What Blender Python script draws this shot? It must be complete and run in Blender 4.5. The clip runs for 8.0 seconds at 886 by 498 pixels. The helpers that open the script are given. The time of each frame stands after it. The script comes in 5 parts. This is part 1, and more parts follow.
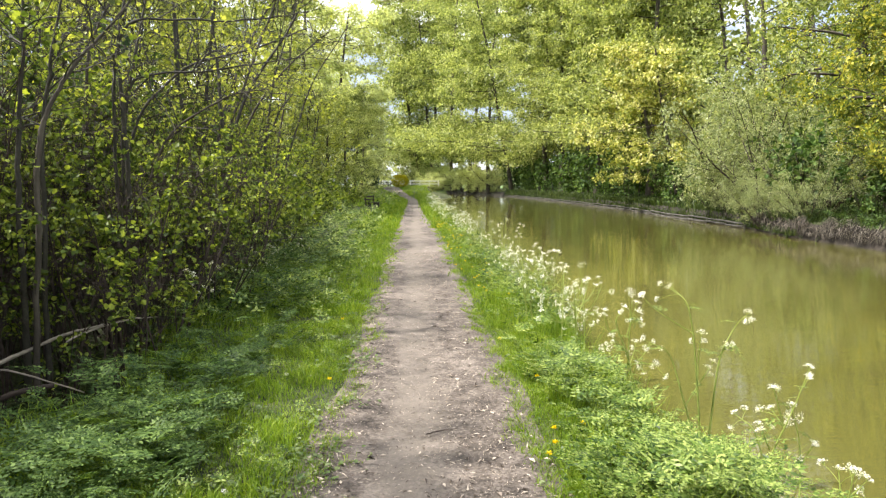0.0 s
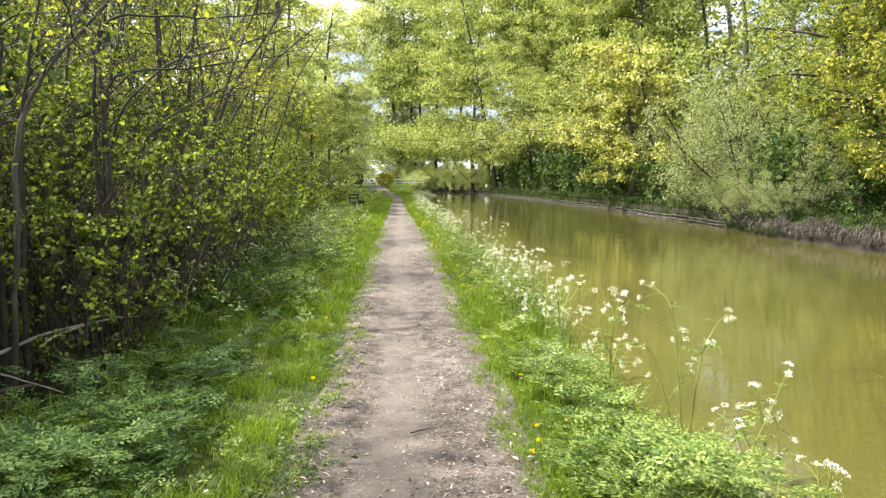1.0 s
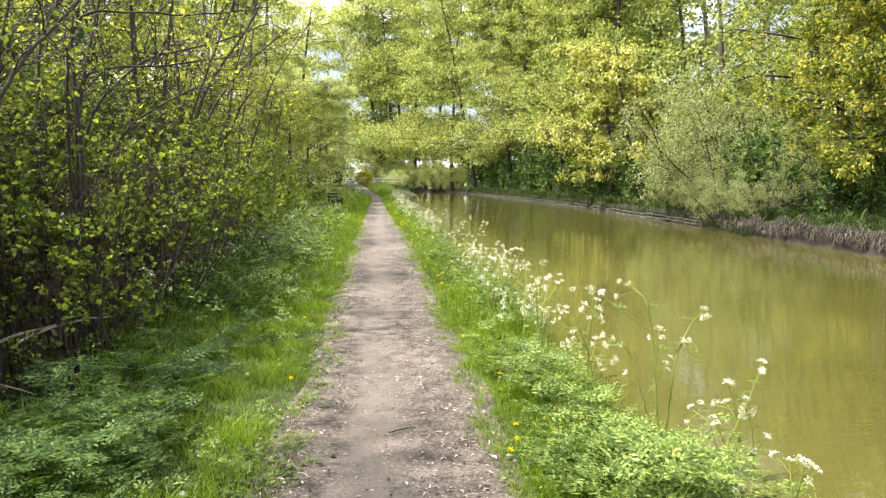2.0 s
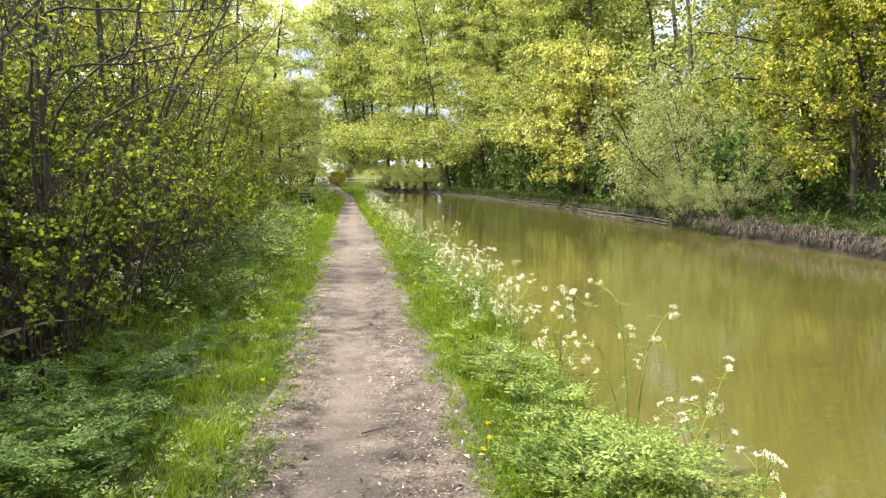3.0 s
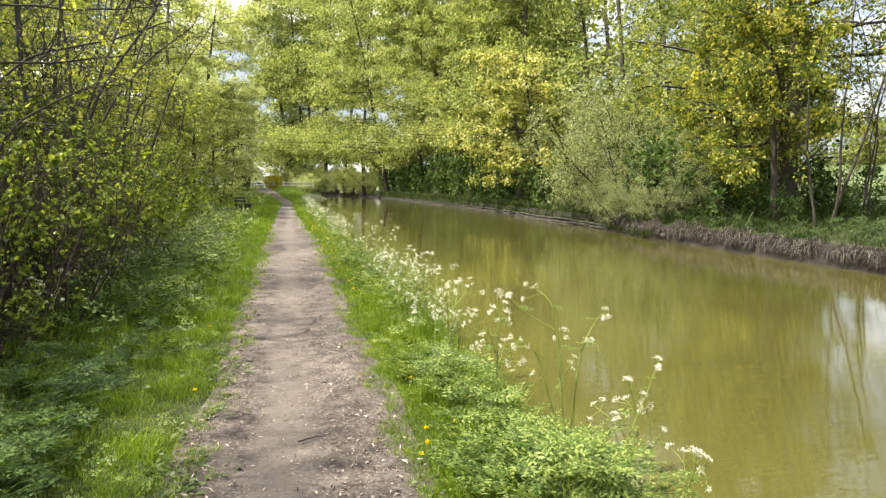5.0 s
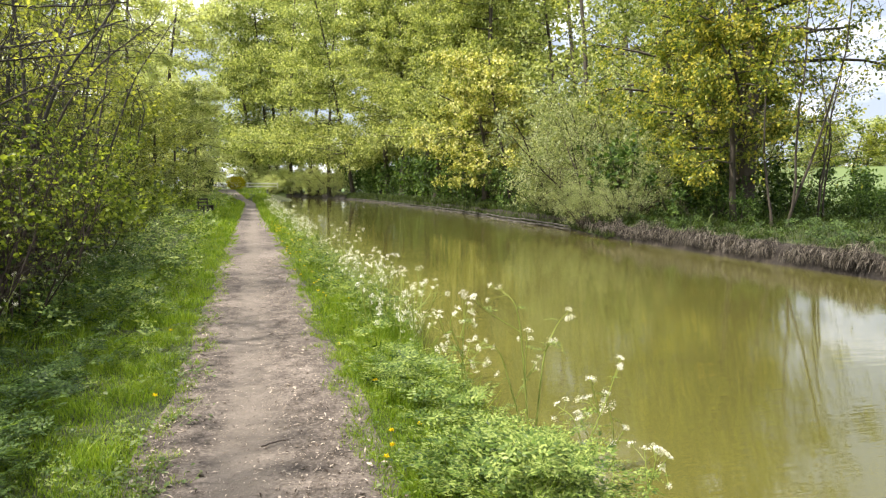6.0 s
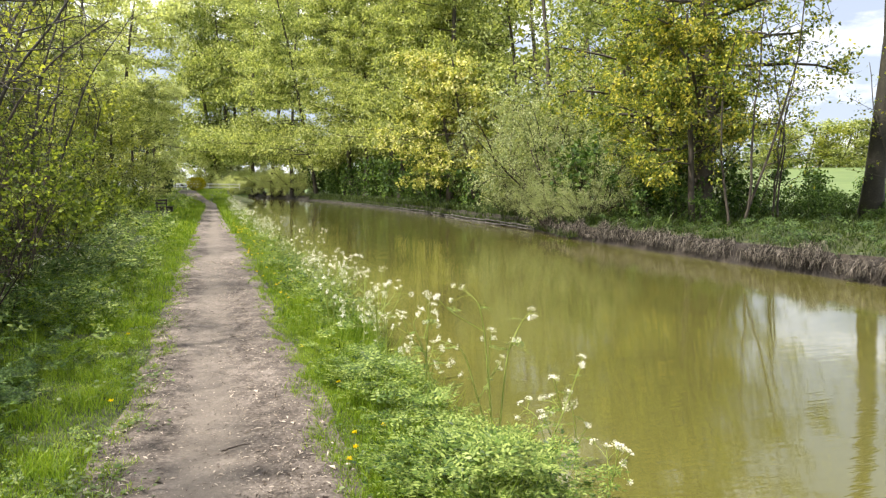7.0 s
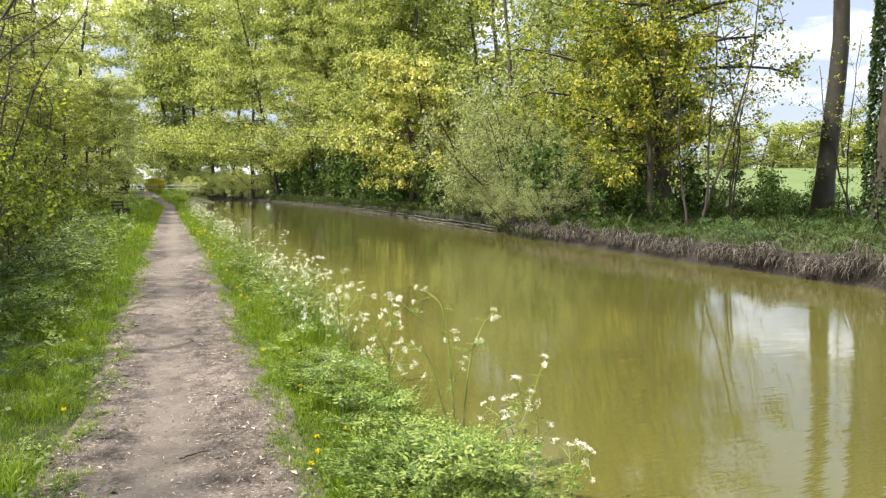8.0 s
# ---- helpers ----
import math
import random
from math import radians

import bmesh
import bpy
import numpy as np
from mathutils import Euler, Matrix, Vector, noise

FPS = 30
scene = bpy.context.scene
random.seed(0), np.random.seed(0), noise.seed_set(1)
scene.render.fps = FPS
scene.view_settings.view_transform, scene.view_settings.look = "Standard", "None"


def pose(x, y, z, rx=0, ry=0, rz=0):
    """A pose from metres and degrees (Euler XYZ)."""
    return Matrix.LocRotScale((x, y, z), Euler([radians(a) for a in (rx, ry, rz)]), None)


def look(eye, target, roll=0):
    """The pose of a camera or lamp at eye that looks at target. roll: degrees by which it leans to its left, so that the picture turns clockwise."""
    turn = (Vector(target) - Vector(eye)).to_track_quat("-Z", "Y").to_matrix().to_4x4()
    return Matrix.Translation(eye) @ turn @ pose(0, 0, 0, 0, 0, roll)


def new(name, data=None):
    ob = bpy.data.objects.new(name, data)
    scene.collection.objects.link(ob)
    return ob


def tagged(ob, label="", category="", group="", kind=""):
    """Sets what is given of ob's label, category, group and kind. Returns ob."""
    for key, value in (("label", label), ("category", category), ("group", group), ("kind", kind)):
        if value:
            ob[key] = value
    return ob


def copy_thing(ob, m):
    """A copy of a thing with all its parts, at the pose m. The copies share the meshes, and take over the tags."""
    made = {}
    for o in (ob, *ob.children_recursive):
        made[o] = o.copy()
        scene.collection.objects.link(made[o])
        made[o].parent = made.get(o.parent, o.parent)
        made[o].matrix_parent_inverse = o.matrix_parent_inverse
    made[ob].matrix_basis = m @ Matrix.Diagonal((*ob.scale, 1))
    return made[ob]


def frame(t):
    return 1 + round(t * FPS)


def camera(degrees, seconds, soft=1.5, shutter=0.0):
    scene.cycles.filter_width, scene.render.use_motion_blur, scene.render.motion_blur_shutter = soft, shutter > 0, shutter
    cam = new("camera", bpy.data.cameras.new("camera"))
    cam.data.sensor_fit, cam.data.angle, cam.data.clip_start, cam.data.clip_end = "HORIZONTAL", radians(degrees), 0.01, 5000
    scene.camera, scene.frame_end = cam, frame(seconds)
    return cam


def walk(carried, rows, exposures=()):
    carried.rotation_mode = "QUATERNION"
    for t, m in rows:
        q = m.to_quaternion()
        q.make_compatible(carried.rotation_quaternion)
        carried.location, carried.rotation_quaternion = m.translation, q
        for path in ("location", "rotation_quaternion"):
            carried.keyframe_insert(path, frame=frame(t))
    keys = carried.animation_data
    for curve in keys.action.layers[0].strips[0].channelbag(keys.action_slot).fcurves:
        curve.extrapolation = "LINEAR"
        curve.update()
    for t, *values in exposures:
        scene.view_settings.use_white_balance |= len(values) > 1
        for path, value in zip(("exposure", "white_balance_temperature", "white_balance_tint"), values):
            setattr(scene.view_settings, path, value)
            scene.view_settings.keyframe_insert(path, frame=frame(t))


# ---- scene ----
WIDE = 65.9
cam = camera(WIDE, 8.0, soft=1.3)
# seconds, place, and yaw to the right, pitch and lean in degrees
ROWS = [
    (0.0, 0.0000, 0.0000, 1.5500, 2.300, -5.392, 0.000),
    (0.5, 0.0039, -0.0033, 1.5523, 2.884, -5.443, 0.117),
    (1.0, 0.0051, -0.0021, 1.5527, 3.589, -5.511, 0.152),
    (1.5, 0.0061, -0.0035, 1.5543, 4.388, -5.567, 0.204),
    (3.0, 0.0157, -0.0081, 1.5568, 7.554, -5.583, 0.315),
    (3.5, 0.0175, -0.0150, 1.5598, 8.762, -5.540, 0.308),
    (4.0, 0.0203, -0.0143, 1.5601, 10.007, -5.437, 0.358),
    (4.5, 0.0236, -0.0168, 1.5604, 11.307, -5.309, 0.401),
    (6.0, 0.0394, -0.0253, 1.5660, 15.497, -5.070, 0.467),
    (6.5, 0.0439, -0.0260, 1.5650, 16.969, -5.027, 0.490),
    (7.0, 0.0512, -0.0190, 1.5614, 18.476, -4.973, 0.470),
    (7.5, 0.0593, -0.0119, 1.5609, 19.995, -4.926, 0.390),
    (8.0, 0.0665, -0.0091, 1.5642, 21.512, -4.896, 0.320),
]
walk(cam, [(t, pose(x, y, z, 90 + p, 0, -a) @ pose(0, 0, 0, 0, 0, r)) for t, x, y, z, a, p, r in ROWS], exposures=[(0.0, 1.31, 6500, 14), (1.5, 1.42, 6500, 14), (3.0, 1.33, 6850, 14), (4.5, 1.18, 6800, 14), (8.0, 1.10, 6600, 14)])

# ---- sky and sun ----
SUN_AZ, SUN_EL = radians(-87), radians(56)  # azimuth from +y towards +x
sun_way = Vector((math.sin(SUN_AZ) * math.cos(SUN_EL), math.cos(SUN_AZ) * math.cos(SUN_EL), math.sin(SUN_EL)))
world = bpy.data.worlds.new("sky")
scene.world = world
world.use_nodes = True
wn, wl = world.node_tree.nodes, world.node_tree.links
wn.clear()
sky = wn.new("ShaderNodeTexSky")
sky.sky_type, sky.sun_disc = "NISHITA", False
sky.sun_elevation, sky.sun_rotation = SUN_EL, SUN_AZ
sky.air_density, sky.dust_density = 1.0, 1.5
coord = wn.new("ShaderNodeTexCoord")
mapping = wn.new("ShaderNodeMapping")
mapping.inputs["Scale"].default_value = (1.0, 1.0, 2.6)
cloud = wn.new("ShaderNodeTexNoise")
cloud.inputs["Scale"].default_value, cloud.inputs["Detail"].default_value, cloud.inputs["Roughness"].default_value = 2.6, 7.0, 0.55
ramp = wn.new("ShaderNodeValToRGB")
ramp.color_ramp.elements[0].position, ramp.color_ramp.elements[1].position = 0.46, 0.60
mix = wn.new("ShaderNodeMix")
mix.data_type = "RGBA"
mix.inputs["B"].default_value = (30.0, 30.6, 31.5, 1)
back = wn.new("ShaderNodeBackground")
back.inputs["Strength"].default_value = 0.039
wout = wn.new("ShaderNodeOutputWorld")
wl.new(coord.outputs["Generated"], mapping.inputs["Vector"])
wl.new(mapping.outputs["Vector"], cloud.inputs["Vector"])
wl.new(cloud.outputs["Fac"], ramp.inputs["Fac"])
wl.new(ramp.outputs["Color"], mix.inputs["Factor"])
veil = wn.new("ShaderNodeMix")  # thin high cloud over the blue
veil.data_type = "RGBA"
veil.inputs["Factor"].default_value = 0.5
veil.inputs["B"].default_value = (14.0, 16.2, 19.5, 1)
wl.new(sky.outputs["Color"], veil.inputs["A"])
wl.new(veil.outputs["Result"], mix.inputs["A"])
wl.new(mix.outputs["Result"], back.inputs["Color"])
wl.new(back.outputs["Background"], wout.inputs["Surface"])
sun_data = bpy.data.lights.new("sun", "SUN")
sun_data.energy, sun_data.angle, sun_data.color = 5.0, radians(1.0), (1.0, 0.95, 0.86)
sun = new("sun", sun_data)
sun.matrix_world = look(sun_way * 60, (0, 0, 0))

# ---- materials ----


def node_material(name):
    m = bpy.data.materials.new(name)
    m.use_nodes = True
    return m, m.node_tree.nodes, m.node_tree.links, m.node_tree.nodes["Principled BSDF"]


def ramp_of(nodes, stops):
    r = nodes.new("ShaderNodeValToRGB")
    e = r.color_ramp.elements
    while len(e) < len(stops):
        e.new(0.5)
    for k, (at, col) in zip(e, stops):
        k.position, k.color = at, (*col, 1)
    return r


def noise_of(nodes, links, scale, detail=4, rough=0.55, source="Object", stretch=None):
    c = nodes.new("ShaderNodeTexCoord")
    n = nodes.new("ShaderNodeTexNoise")
    n.inputs["Scale"].default_value, n.inputs["Detail"].default_value, n.inputs["Roughness"].default_value = scale, detail, rough
    if stretch:
        mp = nodes.new("ShaderNodeMapping")
        mp.inputs["Scale"].default_value = stretch
        links.new(c.outputs[source], mp.inputs["Vector"])
        links.new(mp.outputs["Vector"], n.inputs["Vector"])
    else:
        links.new(c.outputs[source], n.inputs["Vector"])
    return n


def leaf_material(name, dark, mid, light, glow=0.38, rough=0.45, patch=0.5):
    """Leaf blades: colour differs leaf by leaf and in soft patches; light comes through them."""
    m, n, l, p = node_material(name)
    geo = n.new("ShaderNodeNewGeometry")
    nz = noise_of(n, l, 0.9, 3, 0.6)
    add = n.new("ShaderNodeMath")
    add.operation = "MULTIPLY_ADD"
    add.inputs[1].default_value, add.inputs[2].default_value = 1 - patch, 0.0
    l.new(geo.outputs["Random Per Island"], add.inputs[0])
    add2 = n.new("ShaderNodeMath")
    add2.operation = "MULTIPLY_ADD"
    add2.inputs[1].default_value = patch
    l.new(nz.outputs["Fac"], add2.inputs[0])
    l.new(add.outputs[0], add2.inputs[2])
    r = ramp_of(n, [(0.24, dark), (0.5, mid), (0.76, light)])
    l.new(add2.outputs[0], r.inputs["Fac"])
    l.new(r.outputs["Color"], p.inputs["Base Color"])
    p.inputs["Roughness"].default_value = rough
    p.inputs["Specular IOR Level"].default_value = 0.25
    t = n.new("ShaderNodeBsdfTranslucent")
    warm = n.new("ShaderNodeMix")
    warm.data_type, warm.blend_type = "RGBA", "MULTIPLY"
    warm.inputs["Factor"].default_value = 1.0
    warm.inputs["B"].default_value = (1.45, 1.38, 0.68, 1)
    l.new(r.outputs["Color"], warm.inputs["A"])
    l.new(warm.outputs["Result"], t.inputs["Color"])
    mx = n.new("ShaderNodeMixShader")
    mx.inputs["Fac"].default_value = glow
    l.new(p.outputs["BSDF"], mx.inputs[1])
    l.new(t.outputs["BSDF"], mx.inputs[2])
    l.new(mx.outputs["Shader"], n["Material Output"].inputs["Surface"])
    return m


def rough_material(name, stops, scale, rough=0.85, bump=0.4, depth=0.02, stretch=None, source="Object", second=None):
    """A rough surface: a colour ramp over coarse and fine noise, with relief from the fine one."""
    m, n, l, p = node_material(name)
    a = noise_of(n, l, scale, 8, 0.65, source, stretch)
    b = noise_of(n, l, second or scale * 0.13, 4, 0.5, source)
    mx = n.new("ShaderNodeMath")
    mx.operation = "MULTIPLY_ADD"
    mx.inputs[1].default_value = 0.6
    l.new(a.outputs["Fac"], mx.inputs[0])
    half = n.new("ShaderNodeMath")
    half.operation = "MULTIPLY"
    half.inputs[1].default_value = 0.4
    l.new(b.outputs["Fac"], half.inputs[0])
    l.new(half.outputs[0], mx.inputs[2])
    r = ramp_of(n, stops)
    l.new(mx.outputs[0], r.inputs["Fac"])
    l.new(r.outputs["Color"], p.inputs["Base Color"])
    p.inputs["Roughness"].default_value = rough
    bp = n.new("ShaderNodeBump")
    bp.inputs["Strength"].default_value, bp.inputs["Distance"].default_value = bump, depth
    l.new(a.outputs["Fac"], bp.inputs["Height"])
    l.new(bp.outputs["Normal"], p.inputs["Normal"])
    return m


LEAF_HEDGE = leaf_material("bramble_leaf", (0.026, 0.044, 0.009), (0.10, 0.148, 0.024), (0.33, 0.40, 0.06), 0.46)
LEAF_HAZEL = leaf_material("hazel_leaf", (0.11, 0.145, 0.028), (0.235, 0.275, 0.055), (0.38, 0.41, 0.10), 0.58)
LEAF_PALE = leaf_material("hornbeam_leaf", (0.075, 0.11, 0.028), (0.25, 0.305, 0.10), (0.50, 0.54, 0.25), 0.46)
# leaf paled to stand for glare and haze at the far end
LEAF_HAZED = leaf_material("hazed_leaf", (0.25, 0.30, 0.13), (0.41, 0.465, 0.23), (0.58, 0.62, 0.37), 0.48)
LEAF_OAK = leaf_material("oak_leaf", (0.045, 0.08, 0.017), (0.16, 0.22, 0.036), (0.50, 0.47, 0.07), 0.38, 0.38, 0.5)
LEAF_GOLD = leaf_material("young_oak_leaf", (0.10, 0.15, 0.03), (0.34, 0.37, 0.085), (0.74, 0.71, 0.36), 0.42)
LEAF_MIXED = leaf_material("turning_oak_leaf", (0.05, 0.085, 0.018), (0.165, 0.21, 0.036), (0.60, 0.54, 0.10), 0.42, 0.4, 0.5)
LEAF_SALLOW = leaf_material("sallow_leaf", (0.12, 0.16, 0.06), (0.24, 0.29, 0.125), (0.44, 0.48, 0.28), 0.40, 0.45)
LEAF_DARK = leaf_material("ivy_leaf", (0.02, 0.038, 0.010), (0.04, 0.07, 0.018), (0.07, 0.12, 0.035), 0.18, 0.3)
LEAF_HERB = leaf_material("herb_leaf", (0.018, 0.046, 0.009), (0.106, 0.176, 0.027), (0.33, 0.40, 0.11), 0.34)
# darker copy of the herb leaf, with shade put into the colour
LEAF_SHADE = leaf_material("shaded_herb_leaf", (0.018, 0.042, 0.009), (0.050, 0.102, 0.018), (0.15, 0.23, 0.055), 0.34, 0.6)
# nettle leaf darkened once more: the far bank's shade is in its colour
LEAF_BANK = leaf_material("bank_shade_leaf", (0.012, 0.030, 0.008), (0.036, 0.072, 0.014), (0.10, 0.155, 0.04), 0.3, 0.6)
GRASS = leaf_material("grass_blade", (0.090, 0.165, 0.014), (0.155, 0.25, 0.022), (0.27, 0.36, 0.045), 0.42)
# rank and dry grass colours also carry the far bank's shade
BANK_GRASS = leaf_material("shaded_rank_grass", (0.014, 0.027, 0.007), (0.038, 0.064, 0.013), (0.10, 0.14, 0.035), 0.3)
DRY_GRASS = leaf_material("dry_grass", (0.010, 0.008, 0.006), (0.040, 0.034, 0.027), (0.23, 0.205, 0.17), 0.08, 0.8, 0.3)
PETAL = leaf_material("white_petal", (0.66, 0.67, 0.60), (0.77, 0.77, 0.73), (0.84, 0.84, 0.82), 0.3, 0.6)
YELLOW = leaf_material("yellow_petal", (0.66, 0.52, 0.008), (0.76, 0.62, 0.01), (0.82, 0.7, 0.02), 0.25, 0.6)
STEM = leaf_material("green_stem", (0.19, 0.25, 0.045), (0.25, 0.31, 0.07), (0.31, 0.36, 0.11), 0.25)
BARK = rough_material("grey_bark", [(0.3, (0.022, 0.018, 0.012)), (0.55, (0.058, 0.048, 0.034)), (0.75, (0.12, 0.105, 0.075))], 9, 0.9, 0.7, 0.03, (1, 1, 0.25))
BARK_BROWN = rough_material("brown_bark", [(0.3, (0.016, 0.011, 0.008)), (0.55, (0.042, 0.028, 0.019)), (0.75, (0.10, 0.07, 0.048))], 14, 0.85, 0.5, 0.01, (1, 1, 0.3))
TWIG = rough_material("twig_bark", [(0.3, (0.010, 0.0095, 0.006)), (0.55, (0.029, 0.026, 0.015)), (0.75, (0.085, 0.077, 0.048))], 20, 0.8, 0.3, 0.005)
BANK_SOIL = rough_material("bank_soil", [(0.36, (0.006, 0.005, 0.004)), (0.5, (0.022, 0.017, 0.012)), (0.66, (0.060, 0.048, 0.034))], 16, 0.9, 0.9, 0.06)
SOIL = rough_material("verge_soil", [(0.38, (0.012, 0.014, 0.005)), (0.5, (0.040, 0.055, 0.012)), (0.62, (0.085, 0.095, 0.03))], 22, 0.95, 0.9, 0.05)
MEADOW = rough_material("meadow", [(0.3, (0.065, 0.105, 0.024)), (0.5, (0.09, 0.135, 0.032)), (0.7, (0.125, 0.17, 0.05))], 0.5, 0.95, 0.3, 0.05)
WEATHERED = rough_material("weathered_wood", [(0.32, (0.018, 0.017, 0.014)), (0.5, (0.05, 0.048, 0.04)), (0.66, (0.22, 0.215, 0.19))], 7, 0.85, 0.5, 0.01, (1, 0.2, 3))
WHITE_PAINT = rough_material("white_paint", [(0.3, (0.66, 0.66, 0.62)), (0.7, (0.8, 0.8, 0.77))], 5, 0.6, 0.1, 0.003)
BENCH_WOOD = rough_material("dark_bench_wood", [(0.3, (0.016, 0.013, 0.010)), (0.7, (0.05, 0.04, 0.032))], 12, 0.7, 0.3, 0.005, (0.2, 1, 1))


def path_material():
    """Trodden earth: smooth pale dust worn along the middle, grit and wood chips towards the sides."""
    m, n, l, p = node_material("trodden_earth")
    fine = noise_of(n, l, 38, 8, 0.7)
    mid = noise_of(n, l, 5.5, 6, 0.6)
    big = noise_of(n, l, 1.1, 3, 0.5, stretch=(1, 0.45, 1))
    s = n.new("ShaderNodeMath")
    s.operation = "MULTIPLY_ADD"
    s.inputs[1].default_value = 0.42
    l.new(fine.outputs["Fac"], s.inputs[0])
    s1 = n.new("ShaderNodeMath")
    s1.operation = "MULTIPLY_ADD"
    s1.inputs[1].default_value = 0.33
    l.new(mid.outputs["Fac"], s1.inputs[0])
    s2 = n.new("ShaderNodeMath")
    s2.operation = "MULTIPLY"
    s2.inputs[1].default_value = 0.25
    l.new(big.outputs["Fac"], s2.inputs[0])
    l.new(s2.outputs[0], s1.inputs[2])
    l.new(s1.outputs[0], s.inputs[2])
    r = ramp_of(n, [(0.40, (0.022, 0.017, 0.013)), (0.49, (0.094, 0.077, 0.062)), (0.60, (0.22, 0.188, 0.158))])
    l.new(s.outputs[0], r.inputs["Fac"])
    # the trodden line: smoother, paler dust
    c = n.new("ShaderNodeTexCoord")
    xyz = n.new("ShaderNodeSeparateXYZ")
    l.new(c.outputs["Object"], xyz.inputs[0])
    wob = n.new("ShaderNodeMath")
    wob.operation = "MULTIPLY_ADD"
    wob.inputs[1].default_value = 0.5
    l.new(big.outputs["Fac"], wob.inputs[0])
    l.new(xyz.outputs["X"], wob.inputs[2])
    worn = ramp_of(n, [(0.0, (0, 0, 0)), (0.12, (0.62, 0.62, 0.62)), (0.30, (0.66, 0.66, 0.66)), (0.52, (0, 0, 0))])
    l.new(wob.outputs[0], worn.inputs["Fac"])
    dust = n.new("ShaderNodeMix")
    dust.data_type = "RGBA"
    dust.inputs["B"].default_value = (0.150, 0.128, 0.104, 1)
    l.new(worn.outputs["Color"], dust.inputs["Factor"])
    l.new(r.outputs["Color"], dust.inputs["A"])
    l.new(dust.outputs["Result"], p.inputs["Base Color"])
    p.inputs["Roughness"].default_value = 0.95
    bp = n.new("ShaderNodeBump")
    bp.inputs["Strength"].default_value, bp.inputs["Distance"].default_value = 0.7, 0.02
    l.new(fine.outputs["Fac"], bp.inputs["Height"])
    l.new(bp.outputs["Normal"], p.inputs["Normal"])
    return m


def water_material():
    """Still, silty canal water: olive body colour under a clear, faintly rippled surface."""
    m, n, l, p = node_material("canal_water")
    big = noise_of(n, l, 0.25, 3, 0.5)
    r = ramp_of(n, [(0.3, (0.073, 0.070, 0.018)), (0.7, (0.091, 0.087, 0.022))])
    l.new(big.outputs["Fac"], r.inputs["Fac"])
    l.new(r.outputs["Color"], p.inputs["Base Color"])
    p.inputs["Roughness"].default_value, p.inputs["IOR"].default_value = 0.034, 1.65
    rip = noise_of(n, l, 0.9, 2, 0.4, stretch=(1, 1.5, 1))
    bp = n.new("ShaderNodeBump")
    bp.inputs["Strength"].default_value, bp.inputs["Distance"].default_value = 0.075, 0.05
    fine = noise_of(n, l, 6.5, 3, 0.6, stretch=(0.25, 1.6, 1))
    both = n.new("ShaderNodeMath")
    both.operation = "MULTIPLY_ADD"
    both.inputs[1].default_value = 0.46
    l.new(fine.outputs["Fac"], both.inputs[0])
    l.new(rip.outputs["Fac"], both.inputs[2])
    l.new(both.outputs[0], bp.inputs["Height"])
    l.new(bp.outputs["Normal"], p.inputs["Normal"])
    return m


EARTH, WATER = path_material(), water_material()
CHIP = leaf_material("dry_leaf", (0.03, 0.021, 0.015), (0.12, 0.092, 0.07), (0.44, 0.38, 0.31), 0.05, 0.8, 0.2)

# ---- mesh helpers ----


def unit(v):
    return v / np.maximum(np.linalg.norm(v, axis=-1, keepdims=True), 1e-9)


def mesh_of(name, verts, groups, materials, smooth=False, picks=None):
    """A mesh from vertex rows and face arrays (each array of one size of face); picks: a material index for each array."""
    me = bpy.data.meshes.new(name)
    verts = np.asarray(verts, np.float32).reshape(-1, 3)
    groups = [np.asarray(g, np.int32) for g in groups if len(g)]
    me.vertices.add(len(verts))
    me.vertices.foreach_set("co", verts.ravel())
    loops = np.concatenate([g.ravel() for g in groups])
    sizes = np.concatenate([np.full(len(g), g.shape[1], np.int32) for g in groups])
    me.loops.add(len(loops))
    me.loops.foreach_set("vertex_index", loops)
    me.polygons.add(len(sizes))
    starts = np.concatenate([[0], np.cumsum(sizes)[:-1]]).astype(np.int32)
    me.polygons.foreach_set("loop_start", starts)
    me.polygons.foreach_set("loop_total", sizes)
    if picks is not None:
        me.polygons.foreach_set("material_index", np.concatenate([np.broadcast_to(k, len(g)) for k, g in zip(picks, groups)]).astype(np.int32))
    me.polygons.foreach_set("use_smooth", np.full(len(sizes), smooth))
    me.update(calc_edges=True)
    for m in materials if isinstance(materials, (list, tuple)) else [materials]:
        me.materials.append(m)
    return me


def part(name, me, parent, label=""):
    ob = new(name, me)
    ob.parent = parent
    return tagged(ob, label)


def bm_mesh(name, bm, material, smooth=False):
    me = bpy.data.meshes.new(name)
    bm.to_mesh(me)
    bm.free()
    me.materials.append(material)
    if smooth:
        me.polygons.foreach_set("use_smooth", np.full(len(me.polygons), True))
    return me


def box_mesh(name, sx, sy, sz, material, bevel=0.008, segments=1, at=(0, 0, 0)):
    bm = bmesh.new()
    bmesh.ops.create_cube(bm, size=1)
    bmesh.ops.scale(bm, vec=(sx, sy, sz), verts=bm.verts)
    if bevel:
        bmesh.ops.bevel(bm, geom=bm.edges[:], offset=bevel, segments=segments, affect="EDGES")
    bmesh.ops.translate(bm, vec=at, verts=bm.verts)
    return bm_mesh(name, bm, material)


